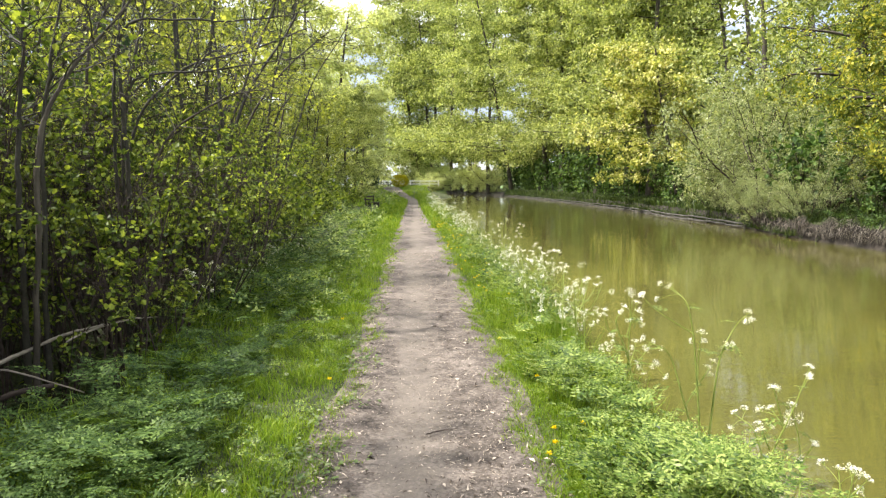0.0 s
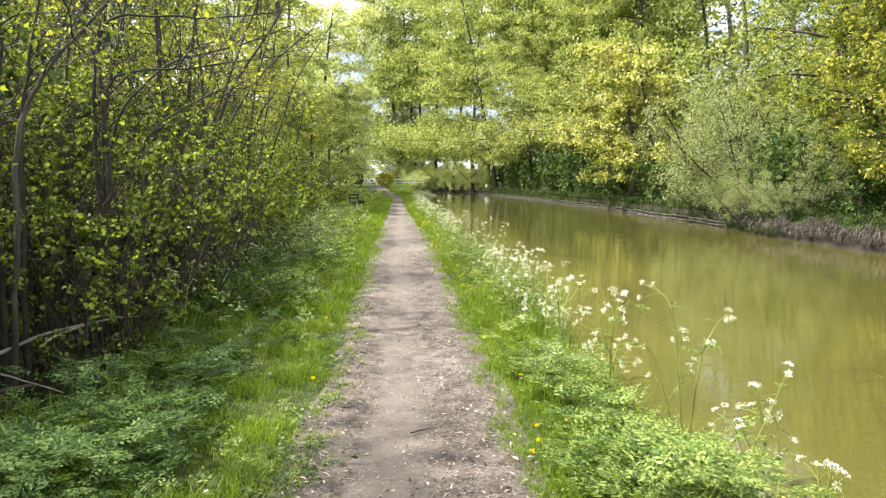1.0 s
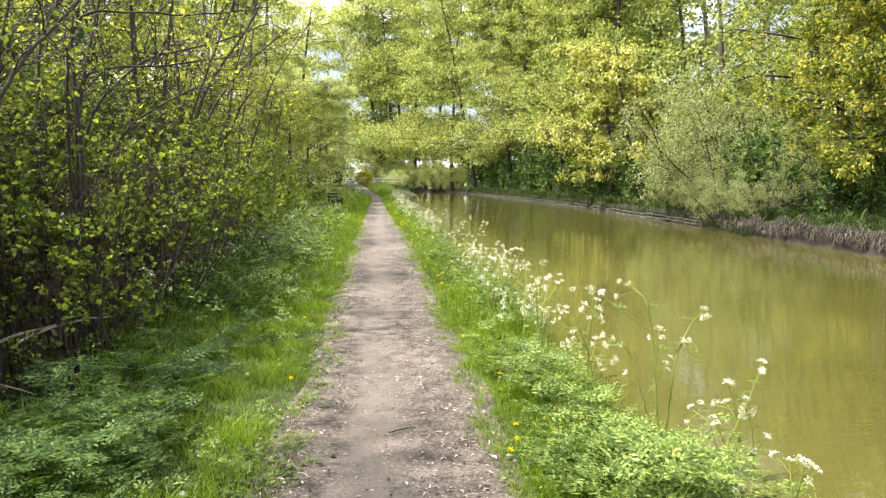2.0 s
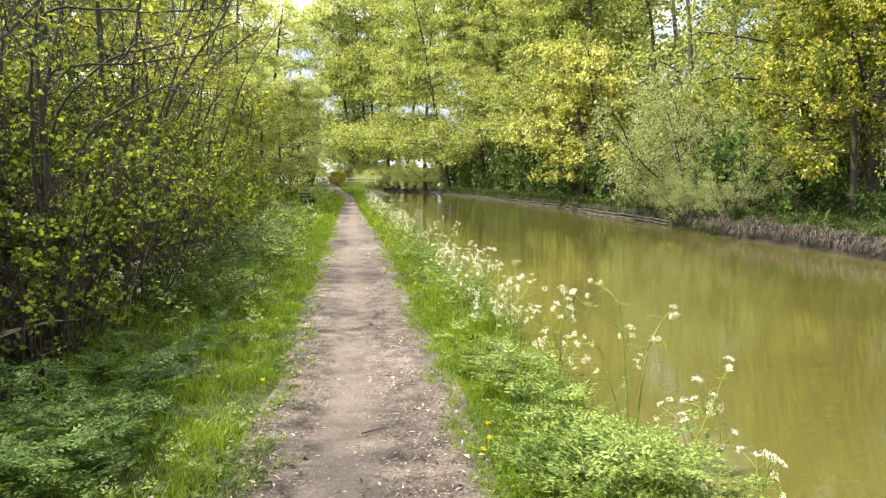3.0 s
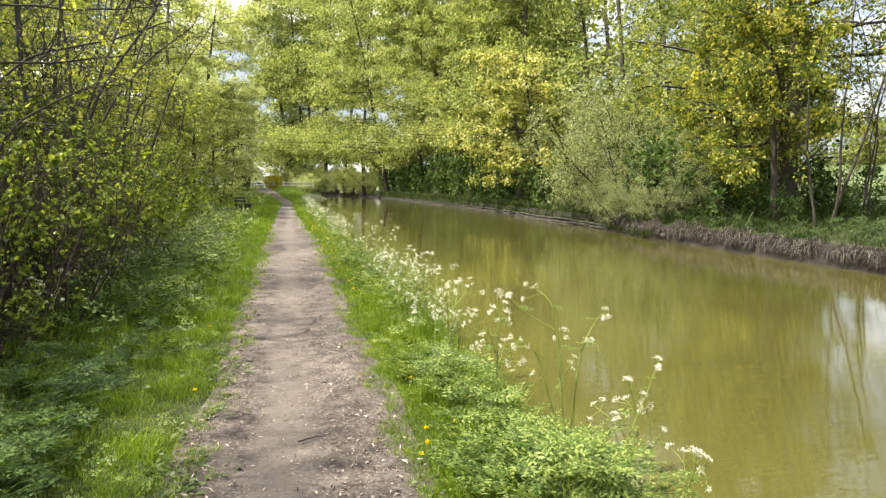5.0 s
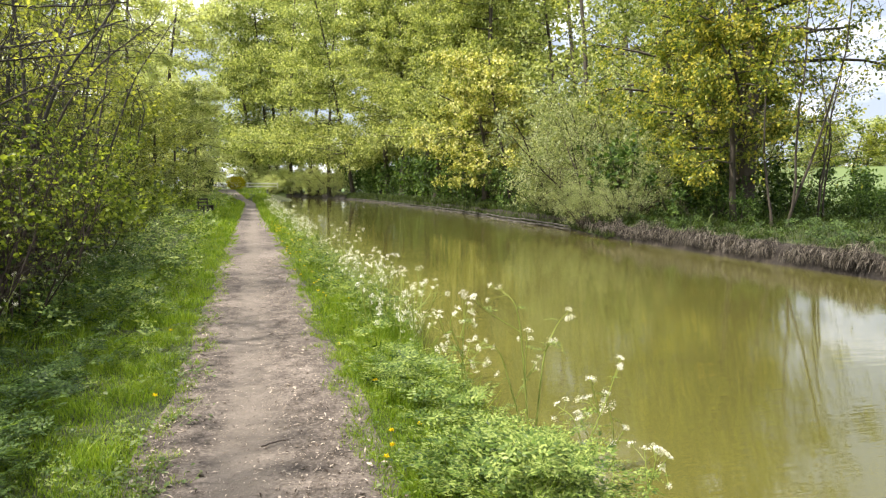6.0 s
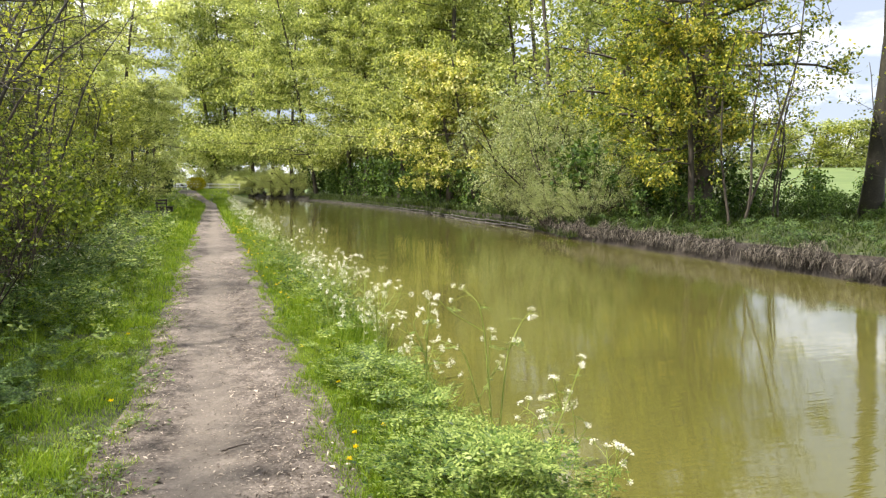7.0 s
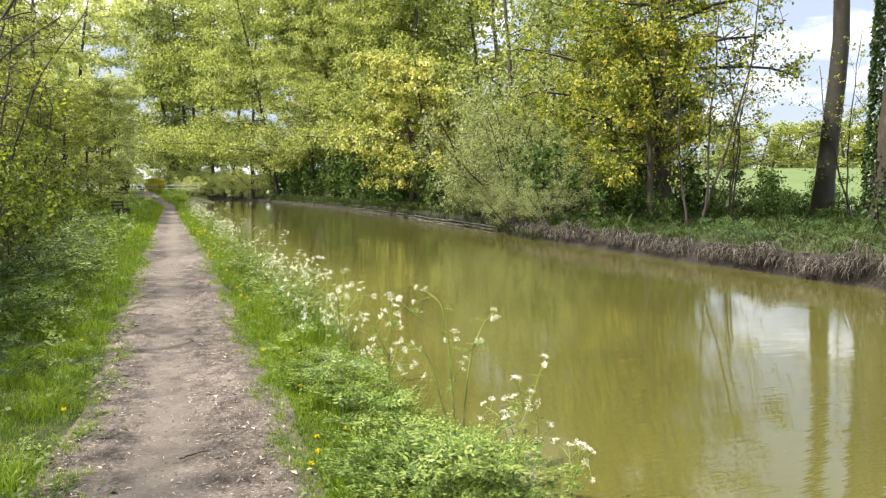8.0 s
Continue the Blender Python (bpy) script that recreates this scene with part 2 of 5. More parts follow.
def tubes(paths, radii, sides):
    """Tapered tubes along many paths at once: paths (N, n, 3), radii (N, n)."""
    N, n, _ = paths.shape
    tan = unit(np.gradient(paths, axis=1))
    ref = np.where(np.abs(tan[:, :1, 2:3]) > 0.9, np.array([1.0, 0, 0]), np.array([0, 0, 1.0]))
    a = unit(np.cross(tan, np.broadcast_to(ref, tan.shape)))
    b = np.cross(tan, a)
    ang = np.arange(sides) / sides * 2 * np.pi
    ring = a[:, :, None, :] * np.cos(ang)[:, None] + b[:, :, None, :] * np.sin(ang)[:, None]
    v = paths[:, :, None, :] + ring * radii[:, :, None, None]
    base = (np.arange(N) * n * sides)[:, None, None] + (np.arange(n - 1) * sides)[None, :, None]
    k, k2 = np.arange(sides), (np.arange(sides) + 1) % sides
    f = np.stack([base + k, base + k2, base + k2 + sides, base + k + sides], -1).reshape(-1, 4)
    return v.reshape(-1, 3), f


def grow(P, D, L, n, wander, lift, rng):
    """Paths of n points from places P along D, over lengths L, wandering and bending up or down on the way."""
    out, d = [P], unit(D)
    for _ in range(n - 1):
        d = unit(d + rng.normal(0, wander, d.shape) + np.array([0, 0, lift]))
        out.append(out[-1] + d * (L / (n - 1))[:, None])
    return np.stack(out, 1)


def offshoots(paths, L, count, start, angle, ratio, shrink, flat, rng):
    """Where children leave their parents: places, directions and lengths."""
    N, n, _ = paths.shape
    idx = np.repeat(np.arange(N), count)
    u = start + (1 - start) * rng.random(len(idx)) ** 0.9
    f = u * (n - 1)
    k = np.minimum(f.astype(int), n - 2)
    w = (f - k)[:, None]
    P = paths[idx, k] * (1 - w) + paths[idx, k + 1] * w
    T = unit(paths[idx, k + 1] - paths[idx, k])
    R = rng.normal(size=T.shape)
    R = unit(R - (R * T).sum(1, keepdims=True) * T)
    a = np.radians(angle) * rng.uniform(0.7, 1.3, len(idx))[:, None]
    D = T * np.cos(a) + R * np.sin(a)
    D[:, 2] *= flat
    return P, unit(D), L[idx] * ratio * (1 - shrink * u) * rng.uniform(0.65, 1.25, len(idx)), idx, u


def leaf_cards(P, D, size, rng, wide=0.55, up=0.6, fine=False, fold=0.12):
    """Folded leaf blades at places P, pointing along D."""
    N = len(P)
    D = unit(D)
    nrm = rng.normal(size=(N, 3)) + np.array([0, 0, up * 1.6])
    side = unit(np.cross(nrm, D))
    nrm = unit(np.cross(D, side))
    s = (size * rng.uniform(0.65, 1.3, N))[:, None]
    w, h = s * wide * 0.5, s * fold
    if fine:
        v = np.stack([P, P + D * s * 0.3 + side * w + nrm * h, P + D * s * 0.68 + side * w * 0.8 + nrm * h * 0.7, P + D * s - nrm * h * 0.6,
                      P + D * s * 0.68 - side * w * 0.8 + nrm * h * 0.7, P + D * s * 0.3 - side * w + nrm * h], 1)
        b = np.arange(N)[:, None] * 6
        return v.reshape(-1, 3), np.concatenate([b + [0, 1, 2, 3], b + [0, 3, 4, 5]])
    v = np.stack([P, P + D * s * 0.45 + side * w + nrm * h, P + D * s, P + D * s * 0.45 - side * w + nrm * h], 1)
    return v.reshape(-1, 3), np.arange(N)[:, None] * 4 + np.array([0, 1, 2, 3])


def plant_meshes(name, seed, stems, levels, leaf, bark, leaf_mat, sides=(8, 6, 4, 3), fine=False, limbs=False, scatter_in=None):
    """A woody plant: stems (P, D, L, R) arrays, then levels of branches; leaves sit along the last level.
    Gives a list of wood meshes (each stem with its branches; or, for limbs, the trunk and then each limb) and the crown's mesh."""
    rng = np.random.default_rng(seed)
    P, D, L, R, n, wander, lift = stems
    paths = grow(P, D, L, n, wander, lift, rng)
    radii = R[:, None] * np.linspace(1, 0.3, n)[None]
    radii[:, 0] *= 1.3
    root = np.arange(len(P))
    if limbs:
        root = root * 0 - 1
    sets = [(paths, radii, sides[0], root)]
    for k, lv in enumerate(levels):
        P, D, L2, idx, u = offshoots(paths, L, lv["count"], lv["start"], lv["angle"], lv["ratio"], lv["shrink"], lv.get("flat", 1), rng)
        R = np.maximum(R[idx] * (1 - 0.7 * u) * lv.get("thin", 0.5), lv.get("least", 0.003))
        L = L2
        paths = grow(P, D, L, lv.get("n", 5), lv["wander"], lv["lift"], rng)
        root = np.arange(len(P)) if limbs and k == 0 else root[idx]
        if lv.get("wood", True):
            sets.append((paths, R[:, None] * np.linspace(1, 0.35, paths.shape[1])[None], sides[min(k + 1, 3)], root))
    wood = []
    for r in sorted(set(sets[0][3]) | set(sets[min(1, len(sets) - 1)][3])):
        V, F, off = [], [], 0
        for pa, ra, sd, ro in sets:
            pick = ro == r
            if pick.any():
                v, f = tubes(pa[pick], ra[pick], sd)
                V.append(v), F.append(f + off)
                off += len(v)
        wood.append(mesh_of(name + "_wood", np.concatenate(V), [np.concatenate(F)], bark, True))
    if not leaf:
        return wood, None
    N, n, _ = paths.shape
    idx = np.repeat(np.arange(N), leaf["count"])
    u = leaf.get("start", 0.15) + (1 - leaf.get("start", 0.15)) * rng.random(len(idx))
    f = u * (n - 1)
    k = np.minimum(f.astype(int), n - 2)
    w = (f - k)[:, None]
    P = paths[idx, k] * (1 - w) + paths[idx, k + 1] * w + rng.normal(0, leaf.get("spread", 0.05), (len(idx), 3)) * np.array([1, 1, leaf.get("thick", 1)])
    T = unit(paths[idx, k + 1] - paths[idx, k])
    if leaf.get("gaps"):
        s = 6.283 / leaf["gaps"]
        m = np.sin(P[:, 0] * s + 1.3 * np.sin(P[:, 2] * s * 0.8)) + np.sin(P[:, 1] * s + 1.7 * np.sin(P[:, 0] * s * 0.7)) + np.sin(P[:, 2] * s * 1.2 + np.sin(P[:, 1] * s))
        keep = m + rng.normal(0, 0.35, len(m)) > leaf.get("bare", 0.0)
        P, T = P[keep], T[keep]
    D = T * 0.6 + rng.normal(0, 0.6, T.shape) + np.array([0, 0, leaf.get("droop", -0.2)])
    v, f = leaf_cards(P, D, np.full(len(P), leaf["size"]), rng, leaf.get("wide", 0.6), leaf.get("up", 0.6), fine)
    return wood, mesh_of(name + "_crown", v, [f], leaf_mat)


def stem_set(rng, count, spread, height, radius, lean, n=8, wander=0.06, lift=0.05):
    ang = rng.random(count) * 2 * np.pi
    rad = spread * np.sqrt(rng.random(count))
    P = np.stack([np.cos(ang) * rad, np.sin(ang) * rad, np.full(count, -0.15)], 1)
    D = np.stack([np.cos(ang) * lean * rng.uniform(0.2, 1.2, count), np.sin(ang) * lean * rng.uniform(0.2, 1.2, count), np.ones(count)], 1)
    return P, D, height * rng.uniform(0.75, 1.1, count), radius * rng.uniform(0.7, 1.15, count), n, wander, lift


def plant(name, wood, crown, label, category, group=""):
    """A shrub of stems, or a tree whose trunk bears limbs, with its crown of leaves."""
    e = tagged(new(name), label, category, group)
    if name.endswith("tree"):
        trunk = part("trunk", wood[0], e)
        for w in wood[1:]:
            part("limb", w, trunk)
    else:
        for w in wood:
            part("stem", w, e)
    if crown:
        part("crown", crown, e)
    return e


def spot(x, y, turn=0, scale=1.0, z=None, tall=None):
    z = float(ground_z(np.array([x]), np.array([y]))[0]) if z is None else z
    return pose(x, y, z, 0, 0, turn) @ Matrix.Diagonal((scale, scale, tall or scale, 1))


def plant_many(proto, spots):
    """Puts the built plant at the first spot and copies at the rest."""
    for m in spots[1:]:
        copy_thing(proto, m)
    proto.matrix_basis = spots[0]


def smooth(a, b, x):
    t = np.clip((x - a) / (b - a), 0, 1)
    return t * t * (3 - 2 * t)


def waves(x, y, s):
    return np.sin(x * 1.7 * s + 1.3 * np.sin(y * 1.1 * s)) * 0.5 + np.sin(y * 2.3 * s + x * 0.9 * s + 2.0) * 0.5


WATER_Z = -0.40


def far_edge(y):
    """x of the far water's edge."""
    return np.interp(y, [-60, 10, 18, 25, 31, 38, 54, 82, 106, 122, 140, 156, 175, 300], [13.2, 13.4, 13.6, 13.8, 15.0, 15.3, 16.4, 16.6, 15.9, 14.2, 10.5, 7.0, 3.0, 2.6])


def near_edge(y):
    """x of the near water's edge."""
    return 1.86 + 0.10 * np.sin(y * 0.9) + 0.07 * np.sin(y * 2.3 + 1) + np.interp(y, [20, 60, 120], [0, 0.3, 0.5])


def ground_z(x, y):
    x, y = np.asarray(x, float), np.asarray(y, float)
    z = 0.02 * waves(x, y, 1.0) + 0.012 * waves(x, y, 3.1)
    z = np.where(np.abs(x - 0.07) < 0.75, z * 0.35, z)
    ne, fe = near_edge(y), far_edge(y)
    z = z - 0.18 * smooth(ne - 0.75, ne - 0.15, x) - 0.85 * smooth(ne - 0.25, ne + 0.25, x)
    z = z + 1.22 * smooth(fe - 0.20, fe + 0.12, x) + 0.30 * smooth(fe + 0.3, fe + 4, x)
    z = z - 0.95 * np.exp(-((x + 2.95) / 0.48) ** 2 - ((y - 5.55) / 0.85) ** 2) - 0.25 * np.exp(-((x + 3.2) / 0.5) ** 2) * smooth(10, 7, y)
    z = z + 0.10 * waves(x, y, 0.35) * smooth(3, 8, -x)
    r = np.hypot(x, y)
    z = z + 9.0 * smooth(50, 260, r) * smooth(24, 60, x) + 14 * smooth(260, 1200, r) * smooth(-5, 60, x)
    return z + 1.2 * smooth(75, 112, y) * smooth(9, 3, x)


# ---- ground, path, water ----


def grid_sheet(name, xs, ys, zf, material, picks=None):
    X, Y = np.meshgrid(xs, ys)
    Z = zf(X, Y)
    nx, ny = len(xs), len(ys)
    i = (np.arange(ny - 1)[:, None] * nx + np.arange(nx - 1)[None]).reshape(-1)
    f = np.stack([i, i + 1, i + 1 + nx, i + nx], 1)
    me = mesh_of(name, np.stack([X, Y, Z], -1), [f], material, True, None if picks is None else [picks(X.reshape(-1)[i], Y.reshape(-1)[i])])
    return new(name, me)


def steps(*runs):
    out = [np.arange(a, b, s) for a, b, s in runs]
    return np.concatenate(out)


ground = grid_sheet("ground", steps((-2600, -200, 300), (-200, -30, 10), (-30, -6, 1.5), (-6, 3, 0.22), (3, 12, 2), (12, 20, 0.32), (21, 60, 1.5), (60, 300, 8), (300, 2700, 200)),
                    steps((-2600, -100, 300), (-100, -15, 5), (-15, 20, 0.35), (20, 60, 1.0), (60, 130, 2), (130, 400, 10), (400, 2700, 200)), ground_z,
                    [SOIL, MEADOW, BANK_SOIL], lambda x, y: np.where((x > 5) & (x < far_edge(y) + 0.1), 2, ((x > 27) & (y < x * 1.15)) | (x < -26) | (np.hypot(x, y) > 140)).astype(np.int32))
tagged(ground, "dark verge soil running into a sunlit green meadow", "ground", kind="structure")

water = grid_sheet("water", steps((0.9, 23, 0.75)), np.linspace(-60, 330, 80), lambda x, y: np.full(x.shape, WATER_Z), WATER)
tagged(water, "still olive green canal water with soft reflections", "water", kind="structure")


def path_edges(y):
    l = -0.50 + np.interp(y, [62, 78, 101], [0, -0.7, -4.0]) + 0.025 * np.sin(y * 1.3) + 0.02 * np.sin(y * 3.7 + 1) + np.interp(y, [3, 5, 8, 30, 60], [-0.04, 0.02, 0.03, -0.05, -0.1])
    r = 0.66 + 0.02 * np.sin(y * 1.1 + 2) + 0.015 * np.sin(y * 4.1) - np.interp(y, [20, 36, 60], [0, 0.3, 0.45]) + np.interp(y, [66, 80, 101], [0, -0.6, -2.6])
    return l, r


def build_path():
    ys = steps((-14, 0, 0.2), (0, 14, 0.08), (14, 40, 0.3), (40, 108, 1.5))
    us = np.linspace(-0.14, 1.14, 33)
    l, r = path_edges(ys)
    X = l[:, None] + (r - l)[:, None] * us[None]
    Y = np.repeat(ys[:, None], len(us), 1)
    worn = 0.022 - 0.016 * np.exp(-((us - 0.42) / 0.2) ** 2) - 0.016 * smooth(0.06, -0.06, us) - 0.016 * smooth(0.94, 1.06, us) - 0.03 * (smooth(-0.10, -0.14, us) + smooth(1.10, 1.14, us))
    Z = ground_z(X, Y) + worn[None] + 0.004 * waves(X, Y, 9)
    n = len(us)
    i = (np.arange(len(ys) - 1)[:, None] * n + np.arange(n - 1)[None]).reshape(-1)
    me = mesh_of("towpath", np.stack([X, Y, Z], -1), [np.stack([i, i + 1, i + 1 + n, i + n], 1)], EARTH, True)
    return tagged(new("path", me), "trodden brown earth towpath littered with dry leaf bits", "path", kind="structure")


build_path()

# ---- grass ----


def blades(P, height, width, rng, lean=0.5):
    N = len(P)
    a = rng.random(N) * 2 * np.pi
    h = (height * rng.uniform(0.5, 1.25, N))[:, None]
    w = (width * rng.uniform(0.7, 1.3, N))[:, None]
    side = np.stack([np.cos(a), np.sin(a), np.zeros(N)], 1)
    b = rng.random(N) * 2 * np.pi
    tilt = np.stack([np.cos(b), np.sin(b), np.zeros(N)], 1) * (lean * rng.uniform(0.1, 1.3, N))[:, None]
    m = P + (tilt * 0.35 + [0, 0, 0.6]) * h
    t = P + (tilt * 1.0 + [0, 0, 0.95]) * h
    v = np.stack([P - side * w, P + side * w, m + side * w * 0.7, m - side * w * 0.7, t], 1).reshape(-1, 3)
    k = np.arange(N)[:, None] * 5
    return v, k + np.array([0, 1, 2, 3]), k + np.array([3, 2, 4])


def scatter(count, x0, x1, y0, y1, rng, near=1.0):
    """Places over a strip, denser towards its near end for near > 1."""
    y = y0 + (y1 - y0) * rng.random(count) ** near
    x = x0 + (x1 - x0) * rng.random(count)
    return x, y


def on_ground(x, y, dz=0.0):
    return np.stack([x, y, ground_z(x, y) + dz], 1)


def clump_noise(x, y, s):
    return 0.5 + 0.25 * (np.sin(x * 2.1 * s + 1.7 * np.sin(y * 1.3 * s)) + np.sin(y * 2.7 * s + 1.1 * np.sin(x * 1.9 * s)))


def grass_patch(name, label, runs, material, seed):
    rng = np.random.default_rng(seed)
    V, Q, T, off = [], [], [], 0
    for count, x0, x1, y0, y1, near, h, w, lean in runs:
        x, y = scatter(count, x0, x1, y0, y1, rng, near)
        l, r = path_edges(y)
        ragged = 0.42 * clump_noise(x, y, 6.0) * clump_noise(y, x, 2.3)
        bare = (np.hypot((x + 2.8) / 0.62, (y - 5.5) / 0.9) < 1) | (x > l - 0.09 + ragged) & (x < r + 0.09 - ragged) | (x > near_edge(y) - 0.02) & (x < far_edge(y) + 0.12)
        keep = ~bare & (rng.random(len(x)) < 0.6 + 0.7 * clump_noise(x, y, 1.4))
        x, y = x[keep], y[keep]
        gap = np.minimum(np.abs(x - path_edges(y)[0]), np.abs(x - path_edges(y)[1]))
        hh = h * (0.25 + 0.75 * np.clip(gap / 0.22, 0, 1)) * (0.35 + 1.1 * clump_noise(x, y, 2.3) * (0.5 + clump_noise(y, x, 5.1)))
        v, q, t = blades(on_ground(x, y, -0.01), hh, w, rng, lean)
        V.append(v), Q.append(q + off), T.append(t + off)
        off += len(v)
    return tagged(new(name, mesh_of(name, np.concatenate(V), [np.concatenate(Q), np.concatenate(T)], material)), label, "grass", kind="stuff")


grass_patch("verge_grass", "short bright green grass along the towpath verge", [
    (36000, -1.75, -0.38, 2.4, 8, 1.3, 0.085, 0.0028, 0.8),
    (23000, -1.9, -0.38, 8, 24, 1.5, 0.10, 0.006, 0.7),
    (16000, -2.4, -0.5, 24, 95, 1.4, 0.16, 0.018, 0.6),
    (13000, -2.9, -1.6, 3.2, 15, 1.2, 0.17, 0.005, 0.7),
    (3000, -3.2, -0.4, -8, 2.4, 1.0, 0.12, 0.007, 0.7),
    (2000, 0.55, 1.8, -8, 2.4, 1.0, 0.13, 0.007, 0.7),
    (7000, 0.95, 1.95, 2.5, 9, 1.2, 0.27, 0.0035, 0.5),
    (19000, 0.52, 1.7, 2.4, 8, 1.3, 0.10, 0.0028, 0.8),
    (17000, 0.58, 1.1, 2.4, 8, 1.3, 0.085, 0.003, 0.9),
    (17500, 0.5, 1.8, 8, 24, 1.5, 0.11, 0.006, 0.7),
    (14000, 0.2, 2.3, 24, 95, 1.4, 0.20, 0.018, 0.6),
    (5000, -7, -1.4, 48, 110, 1.0, 0.22, 0.03, 0.6),
    (4000, -3.4, 1.8, 66, 116, 1.0, 0.25, 0.03, 0.6),
], GRASS, 11)
grass_patch("bank_grass", "rank grass on the far canal bank, green darkened for shade", [
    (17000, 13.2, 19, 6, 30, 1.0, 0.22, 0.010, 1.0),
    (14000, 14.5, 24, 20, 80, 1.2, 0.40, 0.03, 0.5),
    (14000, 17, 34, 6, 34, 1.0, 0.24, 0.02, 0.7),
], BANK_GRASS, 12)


def edge_grass():
    """Grass that hangs over the timber edging."""
    rng = np.random.default_rng(15)
    y = 24 + 90 * rng.random(15000) ** 1.3
    x = far_edge(y) - 0.22 + 1.7 * rng.random(15000) ** 1.3
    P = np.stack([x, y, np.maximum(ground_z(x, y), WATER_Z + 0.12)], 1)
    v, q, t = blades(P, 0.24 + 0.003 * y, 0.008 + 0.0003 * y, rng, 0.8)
    tagged(new("edge_grass", mesh_of("edge_grass", v, [q, t], BANK_GRASS)), "grass growing over the timber edging, green darkened for shade", "grass", kind="stuff")


edge_grass()


def overhang():
    """Withered grass in uneven tufts that hang over the far bank's edge towards the water."""
    rng = np.random.default_rng(5)
    tufts = 680
    ty = 6 + 22.5 * rng.random(tufts) ** 1.1
    th = rng.uniform(0.2, 0.62, tufts) * (0.4 + 0.95 * clump_noise(ty, ty * 0.6, 1.3))
    there = clump_noise(ty * 1.7, ty, 2.1) + rng.normal(0, 0.15, tufts) > 0.3
    ty, th = ty[there], th[there]
    tufts = len(ty)
    tx = far_edge(ty) + 0.16 - 0.26 * rng.random(tufts)
    per = 46
    i = np.repeat(np.arange(tufts), per)
    N = len(i)
    y = ty[i] + rng.normal(0, 0.11, N)
    z = WATER_Z + 0.22 + th[i] * rng.uniform(0.5, 1.0, N)
    P = np.stack([tx[i] + rng.normal(0, 0.07, N), y, z], 1)
    L = rng.uniform(0.08, 0.42, N) * (0.6 + th[i])
    D = np.stack([-rng.uniform(0.0, 1.0, N), rng.normal(0, 0.9, N), rng.uniform(-0.9, 0.8, N)], 1)
    paths = [P]
    d = unit(D)
    for _ in range(2):
        d = unit(d + np.array([-0.02, 0, -1.0]) + rng.normal(0, 0.22, (N, 3)))
        q = paths[-1] + d * (L / 2)[:, None]
        q[:, 2] = np.maximum(q[:, 2], WATER_Z + 0.09)
        paths.append(q)
    w = rng.uniform(0.003, 0.0075, N)[:, None]
    side = unit(np.cross(D, rng.normal(size=(N, 3)))) * w
    v = np.stack([c for p, k in zip(paths, (1, 0.9, 0.3)) for c in (p - side * k, p + side * k)], 1).reshape(-1, 3)
    b = np.arange(N)[:, None] * 6
    f = np.concatenate([b + 2 * k + np.array([0, 1, 3, 2]) for k in range(2)])
    tagged(new("dead_grass", mesh_of("dead_grass", v, [f], DRY_GRASS)), "withered grey-brown grass hanging over the far bank", "grass", kind="stuff")


overhang()

# ---- herbs ----


def frond_template(pairs, lobes):
    """A lacy three-cornered leaf in its own plane. Rows of (x, y, dx, dy, size) for each leaflet, its foot first."""
    rows = []
    for i in range(pairs + 1):
        u = 0.22 + 0.62 * i / pairs
        reach = 0.46 * (1 - i / (pairs + 0.6))
        for s in (-1, 1) if i < pairs else (0,):
            ax, ay = (s * 0.82, 0.57) if s else (0.0, 1.0)
            r = reach if s else 0.24
            for j in range(lobes):
                k = j / lobes
                for b in (-1, 1):
                    c, d = math.cos(b * 0.85), math.sin(b * 0.85)
                    rows.append((ax * r * k, u + ay * r * k, ax * c - ay * d, ax * d + ay * c, r * 0.46 * (1.1 - 0.6 * k)))
            rows.append((ax * r * 0.62, u + ay * r * 0.62, ax, ay, r * 0.5))
    return np.array(rows)


def fronds(P, L, rng, template, rise=(0.35, 1.3), droop=0.5, wide=0.75):
    """Leaves at places P: each arches outwards from its foot."""
    N, K = len(P), len(template)
    a = rng.random(N) * 2 * np.pi
    out = np.stack([np.cos(a), np.sin(a), np.zeros(N)], 1)
    side = np.stack([-np.sin(a), np.cos(a), np.zeros(N)], 1)
    e = rng.uniform(*rise, N)
    ca, sa = np.cos(e)[:, None, None], np.sin(e)[:, None, None]
    Lr = (L * rng.uniform(0.6, 1.25, N))[:, None, None]
    tx, ty, dx, dy, sz = [template[:, i][None, :, None] for i in range(5)]
    o, s, up = out[:, None], side[:, None], np.array([0, 0, 1.0])

    def place(x, y):
        return P[:, None] + Lr * (s * x + o * (y * ca + droop * 0.5 * y * y) + up * (y * sa - droop * y * y * 0.45))
    base = place(tx, ty)
    ln = np.sqrt(dx * dx + dy * dy)
    ux, uy = dx / ln * sz, dy / ln * sz
    tip = place(tx + ux, ty + uy)
    q1 = place(tx + ux * 0.36 - uy * wide * 0.5, ty + uy * 0.36 + ux * wide * 0.5)
    q2 = place(tx + ux * 0.36 + uy * wide * 0.5, ty + uy * 0.36 - ux * wide * 0.5)
    jit = rng.normal(0, 0.012, (N, K, 1)) * Lr
    lift = up * jit
    v = np.stack([base, q1 + lift, tip, q2 - lift * 0.3], 2).reshape(-1, 3)
    return v, np.arange(N * K)[:, None] * 4 + np.array([0, 1, 2, 3])


